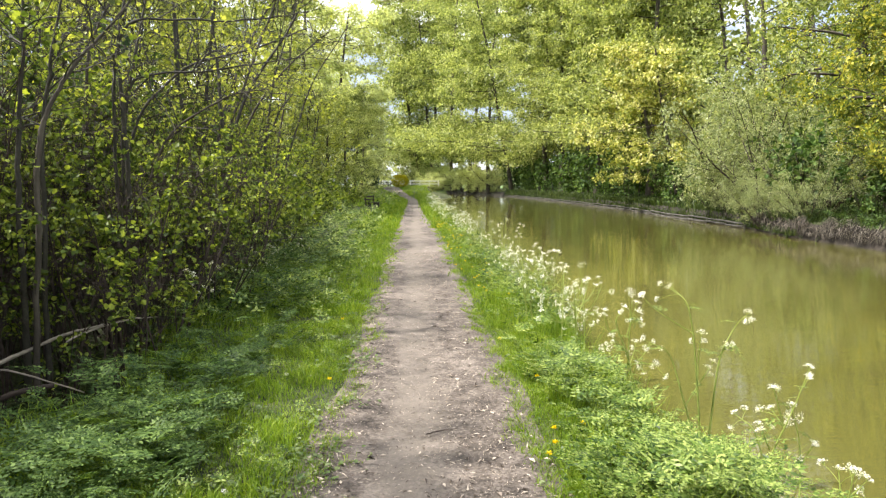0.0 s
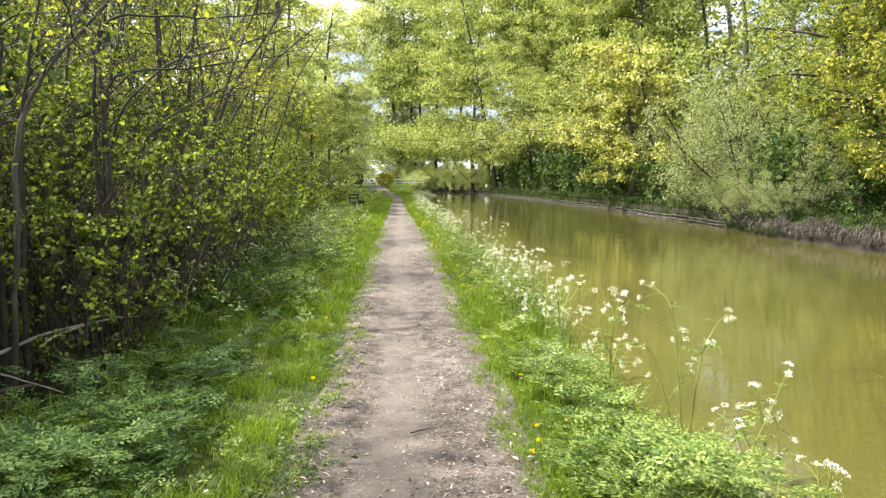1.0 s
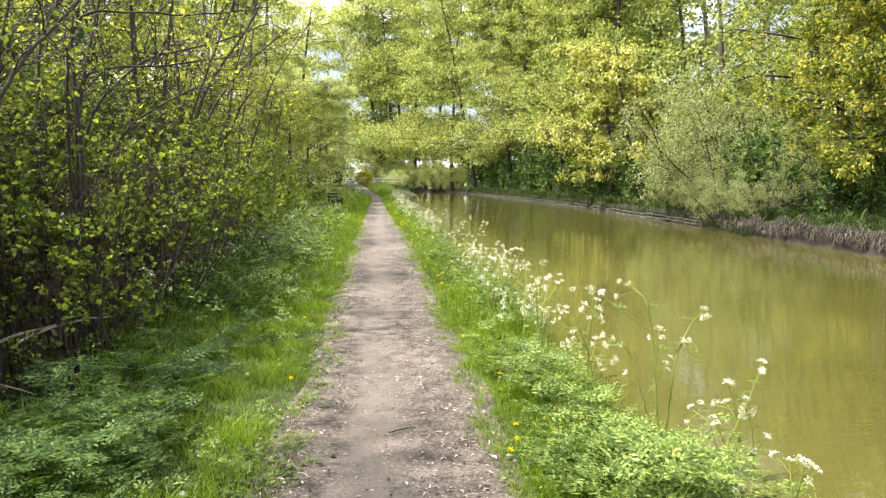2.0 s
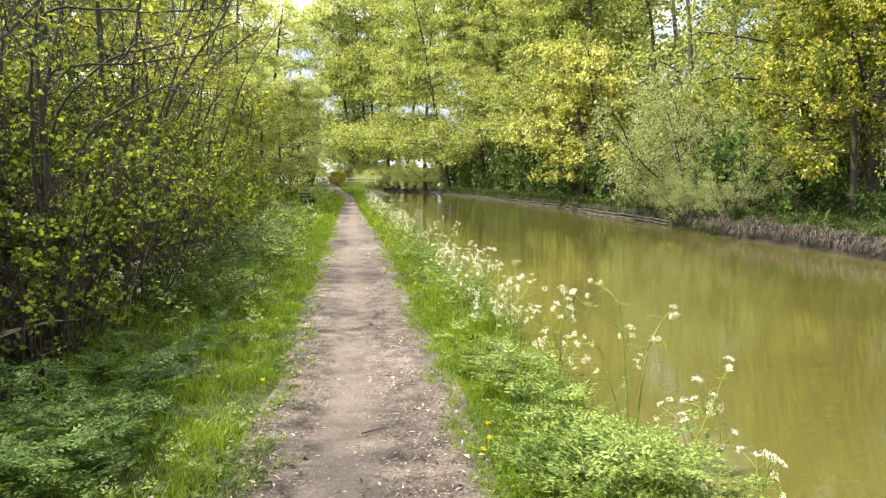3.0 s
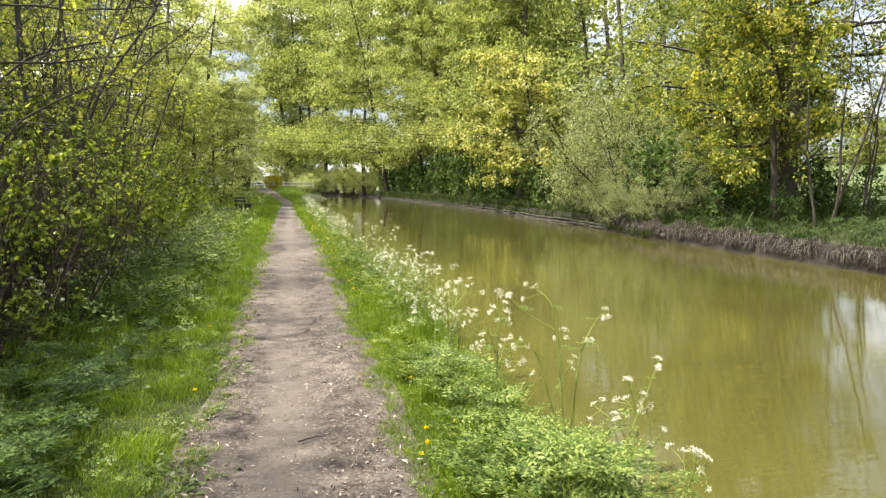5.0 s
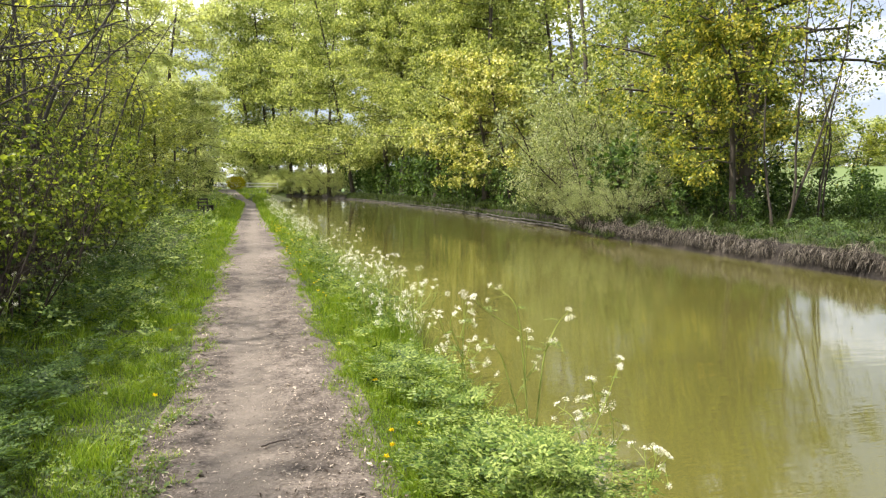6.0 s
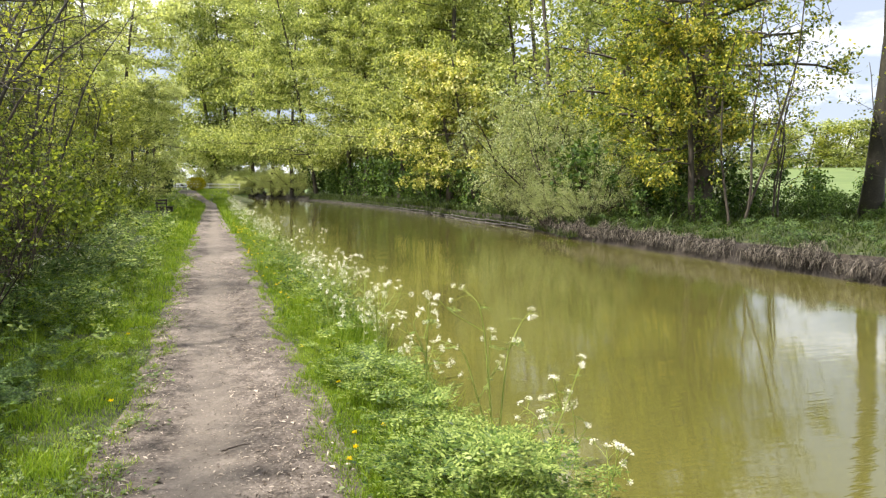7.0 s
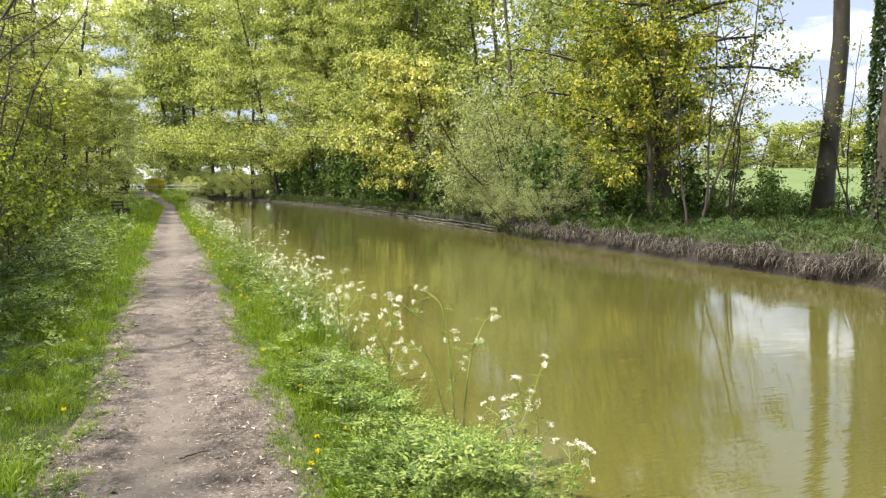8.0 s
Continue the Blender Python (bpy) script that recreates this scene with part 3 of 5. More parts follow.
def jagged_leaf(size, turn, seed):
    """One toothed, feather-edged leaf blade that arches away from its foot."""
    rng = np.random.default_rng(seed)
    n = 7
    v, f = [], []
    for i in range(n + 1):
        y = i / n
        v.append((0, y, 0.55 * y - 0.5 * y * y))
    for s in (-1, 1):
        for i in range(n):
            y = (i + 0.1) / n
            w = 0.42 * (1 - y) ** 0.8 * rng.uniform(0.8, 1.15) * (0.35 if i == 0 else 1)
            a, b = len(v), len(v) + 1
            v.append((s * w, y + 0.16, 0.5 * y - 0.45 * y * y - 0.12 * w))
            v.append((s * w * 0.22, y + 0.15, 0.55 * y - 0.48 * y * y))
            f += [(i, a, b), (i, b, i + 1)]
    v = np.array(v) * size
    c, d = math.cos(turn), math.sin(turn)
    v[:, :2] = np.stack([v[:, 0] * c - v[:, 1] * d, v[:, 0] * d + v[:, 1] * c], 1)
    return v, np.array(f)


def herb_strip(name, label, runs, material, seed, wide=0.55, far=False, rise=(0.35, 1.3)):
    rng = np.random.default_rng(seed)
    V, F, off = [], [], 0
    for count, x0, x1, y0, y1, near, size, top, pairs, lobes in runs:
        tpl = frond_template(pairs, lobes)
        x, y = scatter(count, x0, x1, y0, y1, rng, near)
        keep = rng.random(count) < 0.15 + 1.2 * clump_noise(x, y, 0.9) - 0.2
        x, y = x[keep], y[keep]
        keep = (x > far_edge(y) - 0.1) if far else (x < near_edge(y) + 0.1) & (np.hypot((x + 2.75) / 0.72, (y - 5.45) / 1.0) > 1)
        x, y = x[keep], y[keep]
        P = on_ground(x, y) + np.stack([0 * x, 0 * x, top * rng.random(len(x)) ** 1.3 * (0.5 + clump_noise(x, y, 1.1))], 1)
        v, f = fronds(P, np.full(len(P), size), rng, tpl, rise, wide=wide)
        V.append(v), F.append(f + off)
        off += len(v)
    return tagged(new(name, mesh_of(name, np.concatenate(V), [np.concatenate(F)], material)), label, "plants", kind="stuff")


herb_strip("undergrowth", "ferny cow parsley and nettle leaves, darkened for hedge shade", [
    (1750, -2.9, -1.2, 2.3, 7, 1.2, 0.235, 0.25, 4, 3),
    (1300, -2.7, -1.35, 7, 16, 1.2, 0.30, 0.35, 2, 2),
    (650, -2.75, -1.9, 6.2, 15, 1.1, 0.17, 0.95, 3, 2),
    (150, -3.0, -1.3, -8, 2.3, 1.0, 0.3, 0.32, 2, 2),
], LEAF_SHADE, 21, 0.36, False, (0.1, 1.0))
herb_strip("verge_herbs", "tall sunlit green herbs in the verge farther on", [
    (380, -1.5, -0.66, 2.6, 8, 1.1, 0.11, 0.08, 3, 2),
    (1000, -2.7, -0.85, 6.5, 14, 1.2, 0.22, 0.42, 2, 2),
    (1100, -3.0, -1.15, 12, 26, 1.2, 0.36, 0.55, 2, 1),
    (400, -3.8, -2.4, 24, 36, 0.8, 0.40, 0.5, 2, 1),
    (250, -3.6, -1.4, 48, 70, 1.0, 0.6, 0.7, 2, 1),
], LEAF_HERB, 23, 0.5)
herb_strip("waterside_herbs", "lush green cow parsley leaves along the canal edge", [
    (620, 0.92, 1.66, 2.5, 4.1, 1.0, 0.215, 0.28, 4, 3),
    (900, 0.92, 1.84, 4.1, 7, 1.0, 0.215, 0.30, 4, 3),
    (1200, 1.0, 2.0, 7, 18, 1.2, 0.29, 0.42, 2, 2),
    (900, 1.1, 2.3, 18, 60, 1.2, 0.42, 0.50, 2, 1),
    (130, 1.0, 1.95, -8, 2.5, 1.0, 0.3, 0.34, 2, 2),
], LEAF_HERB, 22, 0.32, False, (0.1, 1.0))

herb_strip("bank_herbs", "nettles and herbs on the far bank, green darkened for shade", [
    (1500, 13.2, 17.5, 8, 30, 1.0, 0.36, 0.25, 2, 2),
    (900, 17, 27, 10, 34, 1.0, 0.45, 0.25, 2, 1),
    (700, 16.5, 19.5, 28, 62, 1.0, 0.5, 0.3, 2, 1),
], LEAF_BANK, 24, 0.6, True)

# ---- hedge and shrubs beside the path ----
rng0 = np.random.default_rng(31)


def hazel(seed, height, count, leaf_size, near):
    rng = np.random.default_rng(seed)
    return plant_meshes("hazel", seed, stem_set(rng, count, 0.5, height, 0.042, 0.42, 11, 0.15, 0.03), [
        dict(count=8, start=0.2, angle=62, ratio=0.46, shrink=0.4, wander=0.2, lift=0.0, n=7, thin=0.5, least=0.007),
        dict(count=6, start=0.15, angle=48, ratio=0.4, shrink=0.4, wander=0.25, lift=0.0, n=4, thin=0.5, least=0.004, wood=near),
    ], dict(count=10 if near else 5, size=leaf_size, spread=0.05, wide=0.75, up=0.7, start=0.4, gaps=1.0 if near else 0, bare=-0.9), TWIG, LEAF_HAZEL, (7, 4, 3, 3), near)


def thicket(seed, height, leaf_size, near, leaf_count, start=0.25, tips=0.15, stems=24, mat=None):
    """A bush of many thin upright stems; near ones bear their leaves in tufts at the twigs' ends."""
    rng = np.random.default_rng(seed)
    return plant_meshes("thicket", seed, stem_set(rng, stems if near else 9, 0.75, height, 0.0125, 0.30, 7, 0.10, 0.02), [
        dict(count=6, start=start, angle=42, ratio=0.32, shrink=0.3, wander=0.2, lift=0.05, n=4, thin=0.55, least=0.0035, wood=near),
        dict(count=4, start=0.2, angle=55, ratio=0.5, shrink=0.3, wander=0.25, lift=-0.02, n=3, thin=0.5, least=0.0022, wood=near),
    ], dict(count=leaf_count, size=leaf_size, spread=0.018 if near else 0.05, wide=0.85, up=0.8, start=tips, gaps=0.7 if near else 0.9, bare=0.2 if near else -1.0), BARK_BROWN, mat or LEAF_HEDGE, (5, 3, 3, 3), near)


HEDGE_BUSH = ("dense brown-stemmed bramble and hawthorn bush with young leaves", "bush", "hedge beside the path")
for k in range(2):
    w, c = thicket(40 + k, 2.0, 0.043, True, 9, 0.45, 0.84, 36)
    p = plant("thicket_bush", w, c, *HEDGE_BUSH)
    plant_many(p, [spot((-3.75 if y < 5.9 else -2.85) - 0.3 * rng0.random(), y + rng0.normal(0, 0.15), rng0.random() * 360, rng0.uniform(0.9, 1.12)) for y in np.arange(4.2 + 0.7 * k, 11, 1.4)])
w, c = thicket(43, 2.0, 0.10, False, 6)
p = plant("thicket_bush", w, c, *HEDGE_BUSH)
plant_many(p, [spot(-2.95 - 0.4 * rng0.random() - (0.6 if y > 18 else 0) - (0.6 if y > 29 else 0), y + rng0.normal(0, 0.2), rng0.random() * 360, rng0.uniform(0.85, 1.1) * (0.85 if y > 18 else 1)) for y in np.concatenate([np.arange(11.5, 42, 1.9), np.arange(-8, 2.6, 2.0)])])
w, c = thicket(44, 3.0, 0.046, True, 5, 0.5, 0.84, 30)
p = plant("thicket_bush", w, c, "tall hawthorn bush with thin brown stems and small leaves", "bush", "hedge beside the path")
plant_many(p, [spot(-4.5 - 0.4 * rng0.random(), y, rng0.random() * 360, rng0.uniform(0.9, 1.1)) for y in np.arange(3.6, 17, 1.35)])
for k in range(2):
    w, c = hazel(50 + k, 5.4, 8, 0.046, True)
    p = plant("hazel_shrub", w, c, "many-stemmed hazel shrub with thin fresh green leaves", "shrub", "hedge beside the path")
    # the first spot of each row is out of view, added to shade the verge
    plant_many(p, [spot(-4.6 - 1.2 * rng0.random() - (0.9 if y > 8 else 0), y + rng0.normal(0, 0.3), rng0.random() * 360, rng0.uniform(0.92, 1.08) * min(1.12, 0.74 + 0.032 * (y - 4))) for y in np.arange(1.4 + 1.5 * k, 17, 3.0)])


def bent(points, radius, seed, end=0.45):
    """One crooked stem through a few points."""
    rng = np.random.default_rng(seed)
    q = np.array(points, float)
    n = 5 * len(q)
    s = np.linspace(0, len(q) - 1, n)
    p = np.stack([np.interp(s, np.arange(len(q)), q[:, i]) for i in range(3)], 1)
    for _ in range(3):
        p[1:-1] = (p[:-2] + 2 * p[1:-1] + p[2:]) / 4
    p[1:] += np.cumsum(rng.normal(0, 0.006, (n - 1, 3)), 0)
    return p, radius * np.linspace(1, end, n) * rng.uniform(0.92, 1.08, n)


def old_hazel(label, stems, seed):
    """An old hazel of crooked poles, each with its own twigs and leaves."""
    e = tagged(new("hazel_shrub"), label, "shrub", "hedge beside the path")
    rng = np.random.default_rng(seed)
    for i, (points, radius, bark) in enumerate(stems):
        p, r = bent(points, radius, seed + i, 0.3)
        v, f = tubes(p[None], r[None], 10)
        stem = part("stem", mesh_of("stem", v, [f], bark, True), e)
        L = np.array([np.linalg.norm(p[-1] - p[0])])
        P, D, L2, _, u = offshoots(p[None], L, 11, 0.5, 60, 0.28, 0.3, 1, rng)
        tw = grow(P, D, L2, 7, 0.22, 0.0, rng)
        v1, f1 = tubes(tw, np.linspace(0.007, 0.002, 7)[None].repeat(len(tw), 0), 4)
        P2, D2, L3, _, _ = offshoots(tw, L2, 5, 0.2, 55, 0.45, 0.3, 1, rng)
        t2 = grow(P2, D2, L3, 5, 0.25, 0.0, rng)
        v2, f2 = tubes(t2, np.linspace(0.003, 0.0015, 5)[None].repeat(len(t2), 0), 3)
        part("spray", mesh_of("spray", np.concatenate([v1, v2]), [np.concatenate([f1, f2 + len(v1)])], TWIG), stem)
        Q = np.concatenate([t2[:, 3], t2[:, 4]])
        Q = Q + rng.normal(0, 0.03, Q.shape)
        v, f = leaf_cards(Q, rng.normal(0, 1, Q.shape), np.full(len(Q), 0.046), rng, 0.8, 0.8, True)
        part("foliage", mesh_of("foliage", v, [f], LEAF_HAZEL), stem, "fresh yellow-green leaves")


old_hazel("old hazel with dark upright poles and one arching grey limb", [
    ([(-3.12, 5.5, -0.1), (-3.12, 5.49, 0.8), (-3.1, 5.49, 1.54), (-3.08, 5.5, 2.19), (-3.05, 5.51, 2.7), (-3.04, 5.52, 3.4)], 0.029, TWIG),
    ([(-3.06, 5.7, -0.1), (-3.08, 5.74, 0.8), (-3.05, 5.74, 1.54), (-3.01, 5.76, 2.13), (-2.93, 5.8, 2.68), (-2.83, 5.85, 3.3)], 0.026, TWIG),
    ([(-3.0, 5.4, -0.1), (-2.9, 5.3, 0.8), (-2.84, 5.28, 1.54), (-2.81, 5.3, 1.94), (-2.69, 5.36, 2.24), (-2.52, 5.44, 2.48), (-2.4, 5.5, 2.61), (-2.24, 5.57, 2.83), (-2.09, 5.62, 3.13)], 0.025, BARK),
], 201)
old_hazel("old hazel with a dark pole and long level branches", [
    ([(-2.95, 7.0, -0.1), (-2.9, 6.95, 0.8), (-2.86, 6.93, 1.53), (-2.85, 6.94, 2.25), (-2.86, 6.93, 2.69), (-2.82, 6.95, 3.12), (-2.72, 6.99, 3.56)], 0.032, TWIG),
    ([(-2.95, 7.05, -0.1), (-3.0, 7.1, 1.2), (-2.95, 7.0, 2.3), (-2.8, 6.96, 2.64), (-2.31, 7.14, 2.72), (-1.94, 7.24, 2.75), (-1.27, 7.39, 2.89)], 0.019, TWIG),
    ([(-2.9, 7.1, -0.1), (-3.0, 7.0, 1.5), (-2.95, 6.94, 2.9), (-2.8, 6.95, 3.18), (-2.29, 7.14, 3.2), (-1.71, 7.3, 3.21), (-1.15, 7.41, 3.36)], 0.019, TWIG),
], 211)
old_hazel("old hazel forking low into two brown poles", [
    ([(-2.85, 10.5, -0.1), (-2.84, 10.55, 1.36), (-2.83, 10.56, 2.1), (-2.92, 10.52, 2.6), (-2.94, 10.52, 3.1), (-3.1, 10.6, 4.6)], 0.046, TWIG),
    ([(-2.86, 10.55, -0.1), (-2.84, 10.55, 1.3), (-2.82, 10.56, 2.1), (-2.5, 10.63, 2.98), (-1.9, 10.76, 3.85), (-1.6, 10.8, 4.6)], 0.036, TWIG),
], 221)
old_hazel("tall fan of crooked grey-brown hazel poles", [
    ([(-3.9, 13.0, -0.1), (-3.8, 13.0, 1.8), (-3.5, 13.1, 3.2), (-2.9, 13.2, 4.6), (-2.0, 13.3, 5.8)], 0.040, BARK),
    ([(-4.0, 13.1, -0.1), (-3.95, 13.0, 2.0), (-3.8, 12.9, 3.6), (-3.6, 12.8, 5.2), (-3.2, 12.8, 6.4)], 0.046, TWIG),
    ([(-4.1, 12.9, -0.1), (-4.2, 12.9, 2.0), (-4.35, 12.8, 3.8), (-4.3, 12.7, 5.5), (-4.5, 12.6, 6.8)], 0.042, TWIG),
    ([(-3.8, 12.9, -0.1), (-3.5, 12.8, 1.6), (-2.9, 12.6, 2.9), (-2.2, 12.5, 3.7), (-1.5, 12.4, 4.2)], 0.030, BARK),
    ([(-4.2, 13.1, -0.1), (-4.5, 13.1, 1.8), (-5.0, 13.2, 3.4), (-5.5, 13.3, 5.2), (-5.8, 13.3, 6.5)], 0.036, TWIG),
    ([(-3.95, 13.2, -0.1), (-3.7, 13.3, 2.2), (-3.1, 13.6, 3.9), (-2.6, 13.9, 5.4), (-2.2, 14.2, 6.6)], 0.034, BARK),
], 231)
old_hazel("hazel with slender poles and long level boughs", [
    ([(-3.5, 8.3, -0.1), (-3.45, 8.3, 1.4), (-3.3, 8.3, 2.4), (-2.7, 8.4, 3.0), (-1.9, 8.6, 3.2), (-1.3, 8.7, 3.45)], 0.024, TWIG),
    ([(-3.6, 8.4, -0.1), (-3.6, 8.4, 1.6), (-3.4, 8.5, 3.0), (-3.1, 8.6, 4.3)], 0.030, TWIG),
    ([(-3.4, 8.2, -0.1), (-3.2, 8.1, 1.3), (-2.8, 8.0, 2.2), (-2.1, 7.9, 2.6), (-1.6, 7.9, 2.65)], 0.020, BARK),
    ([(-3.7, 8.3, -0.1), (-3.9, 8.3, 1.8), (-3.8, 8.2, 3.1), (-3.3, 8.1, 3.9), (-2.6, 8.1, 4.3)], 0.024, BARK),
], 241)
old_hazel("hazel clump of straight brown rods", [
    ([(-3.9, 17.6, -0.1), (-3.8, 17.6, 2.4), (-3.5, 17.7, 4.4), (-2.9, 17.8, 6.2)], 0.044, TWIG),
    ([(-4.1, 17.9, -0.1), (-4.2, 17.9, 2.6), (-4.2, 17.9, 4.8), (-4.5, 18.0, 6.6)], 0.040, BARK),
    ([(-3.8, 18.2, -0.1), (-3.4, 18.3, 2.2), (-2.8, 18.5, 4.2), (-1.8, 18.7, 5.8)], 0.036, TWIG),
    ([(-4.4, 18.1, -0.1), (-4.8, 18.1, 2.4), (-5.3, 18.0, 4.4), (-6.0, 18.0, 6.2)], 0.036, TWIG),
    ([(-3.9, 18.5, -0.1), (-3.7, 18.7, 2.4), (-3.4, 19.0, 4.6), (-3.2, 19.2, 6.6)], 0.036, BARK),
], 251)
# hidden row added behind the hedge to keep sun off it and the herbs
w, c = thicket(45, 3.4, 0.075, False, 9)
p = plant("thicket_bush", w, c, "tall hawthorn bush hidden behind the hedge, added to shade it", "bush", "hedge beside the path")
plant_many(p, [spot(-5.3 - 0.3 * rng0.random(), y, rng0.random() * 360, rng0.uniform(0.95, 1.12) * (1.1 if y < 6.5 else 1)) for y in np.concatenate([np.arange(1.8, 10.5, 1.1), np.arange(11, 30, 1.9)])])
w, c = hazel(53, 6.0, 7, 0.13, False)
p = plant("hazel_shrub", w, c, "many-stemmed hazel shrub with thin fresh green leaves", "shrub", "hedge beside the path")
plant_many(p, [spot(-6.4 - 1.2 * rng0.random() - (0.6 if y > 20 else 0), y + rng0.normal(0, 0.4), rng0.random() * 360, rng0.uniform(0.85, 1.2)) for y in np.concatenate([np.arange(16, 54, 3.0), [-8, -5, -2.5]])])


def broad_tree(name, seed, height, radius, crown_start, leaf, bark, mat, limbs=16, flat=0.55, limb=0.42, subs=9, twigs=6, lift=0.02, twig_wood=False, shrink=0.45, lean=(0, 0), start=0.1, sub_wood=True):
    rng = np.random.default_rng(seed)
    stem = (np.array([[0, 0, -0.2]]), np.array([[lean[0] + rng.normal(0, 0.03), lean[1] + rng.normal(0, 0.03), 1.0]]), np.array([height]), np.array([radius]), 14, 0.03, 0.03)
    return plant_meshes(name, seed, stem, [
        dict(count=limbs, start=crown_start, angle=70, ratio=limb, shrink=shrink, wander=0.10, lift=lift, n=6, thin=0.32, flat=flat),
        dict(count=subs, start=start, angle=48, ratio=0.42, shrink=0.4, wander=0.15, lift=lift * 0.5, n=5, thin=0.45, flat=flat, least=0.012, wood=sub_wood),
        dict(count=twigs, start=0.1, angle=50, ratio=0.45, shrink=0.3, wander=0.2, lift=-0.03, n=4, thin=0.5, least=0.006, wood=twig_wood),
    ], leaf, bark, mat, (10, 4, 3, 3), limbs=True)


# ---- trees on the far bank ----
HORNBEAM = ("tall tree with layered pale olive spring foliage", "tree", "trees on the far bank")
for k in range(2):
    w, c = broad_tree("hornbeam", 60 + k, 24, 0.33, 0.25, dict(count=19, size=0.28, spread=0.36, thick=0.18, wide=0.5, up=1.4, gaps=3.0, bare=-1.1), BARK, LEAF_PALE, limbs=42, flat=0.28, limb=0.31, subs=10, twigs=6, lift=-0.012, start=0.03, sub_wood=False)
    p = plant("hornbeam_tree", w, c, *HORNBEAM)
    spots = [(2.6, 55, 0.95), (3.2, 63, 1.05), (2.4, 71, 1.0), (3.4, 80, 1.1), (2.6, 89, 1.05), (3.0, 99, 1.15)][k::2]
    plant_many(p, [spot(float(far_edge(y)) + d, y, 47 * y, s, z=0.3) for d, y, s in spots])
w, c = broad_tree("hornbeam", 63, 24, 0.22, 0.15, dict(count=12, size=0.30, spread=0.42, thick=0.3, wide=0.5, up=1.4, gaps=3.4, bare=-1.2), BARK, LEAF_PALE, limbs=44, flat=0.3, limb=0.31, subs=9, twigs=6, lift=-0.012, start=0.03, sub_wood=False)
p = plant("hornbeam_tree", w, c, *HORNBEAM)
plant_many(p, [spot(x, y, 63 * y, s, z=0.3) for x, y, s in [(19.4, 107, 1.35), (16.4, 116, 1.5), (13.4, 126, 1.6), (10.6, 137, 1.75), (8.0, 149, 1.9), (4.6, 161, 2.0), (24.5, 64, 1.25), (25.5, 80, 1.4), (24, 100, 1.6), (1.0, 174, 2.1), (-1.5, 188, 2.2), (6, 186, 2.2), (9, 172, 2.2)]])
OAK_LEAVES = dict(count=20, size=0.14, spread=0.13, wide=0.62, up=0.8, droop=-0.35, gaps=2.4, bare=-0.5)
w, c = broad_tree("oak", 70, 15, 0.40, 0.16, OAK_LEAVES, BARK, LEAF_OAK, limbs=40, flat=0.7, limb=0.34, lift=-0.02, shrink=0.45, subs=10, start=0.03)
p = plant("oak_tree", w, c, "oak with olive green young leaves and arching limbs", "tree", "trees on the far bank")
plant_many(p, [spot(17.9, 22.0, 40), spot(21.0, 29, 200, 1.1), spot(16.7, 23.6, 100, 0.5)])
# an unseen oak, added only for the shade of its high crown
w, c = broad_tree("oak", 75, 21, 0.4, 0.5, dict(count=11, size=0.22, spread=0.25, wide=0.62, up=0.8, gaps=2.6, bare=-0.9), BARK, LEAF_OAK, limbs=30, flat=0.5, limb=0.42, shrink=0.35, subs=9, start=0.05, sub_wood=False)
p = plant("oak_tree", w, c, "tall oak added out of view to shade the far bank", "tree", "trees on the far bank")
plant_many(p, [spot(14.1, 8.7, 30, 1.08)])
w, c = broad_tree("oak", 72, 7.5, 0.13, 0.28, dict(count=16, size=0.14, spread=0.12, wide=0.62, up=0.8, droop=-0.5, gaps=1.8, bare=-0.4), BARK, LEAF_MIXED, limbs=18, flat=0.7, limb=0.42, subs=8, lift=-0.03, shrink=0.5, start=0.03)
p = plant("oak_tree", w, c, "young oak with golden leaves drooping over the bank", "tree", "trees on the far bank")
plant_many(p, [spot(16.2, 20.3, 0)])


def sallow(seed, height, leaf_size, count=13, mat=LEAF_SALLOW):
    return plant_meshes("sallow", seed, stem_set(np.random.default_rng(seed), 12, 0.6, height, 0.055, 0.75, 8, 0.08, -0.01), [
        dict(count=11, start=0.15, angle=50, ratio=0.4, shrink=0.35, wander=0.15, lift=-0.02, n=5, thin=0.5),
        dict(count=9, start=0.1, angle=50, ratio=0.45, shrink=0.35, wander=0.2, lift=-0.04, n=4, thin=0.5, wood=False),
    ], dict(count=count, size=leaf_size, spread=0.14, wide=0.5, up=0.6, gaps=1.6, bare=-0.55), BARK_BROWN, mat)


w, c = sallow(80, 6.4, 0.14, 14)
p = plant("sallow_bush", w, c, "grey-green sallow bush overhanging the water", "bush", "bushes on the far bank")
plant_many(p, [spot(17.0, 36.5, 0, 1.15), spot(16.4, 31, 120, 0.9), spot(15.9, 26.5, 60, 0.62), spot(20, 27, 10, 1.0), spot(18.6, 44, 70, 0.7)] + [spot(float(far_edge(y)) + d, y, 70 * y, s) for y, d, s in [(26.4, 0.1, 0.26), (27.6, 0.0, 0.32), (29.2, 0.2, 0.28), (30.8, 0.1, 0.34), (33, 0.3, 0.34), (35.5, 0.6, 0.42), (24.8, 0.7, 0.3)]])
w, c = broad_tree("oak", 71, 10.5, 0.17, 0.2, dict(count=15, size=0.22, spread=0.17, wide=0.66, up=0.8, droop=-0.5, gaps=1.5, bare=-0.25), BARK, LEAF_GOLD, limbs=24, flat=0.6, limb=0.46, lift=-0.04, shrink=0.5, subs=8, start=0.08, lean=(-0.22, 0.0))
p = plant("oak_tree", w, c, "oak with bright yellow young leaves on drooping limbs", "tree", "trees on the far bank")
plant_many(p, [spot(17.6, 45.0, 0, 1.0), spot(18.4, 51.0, 20, 1.1)])
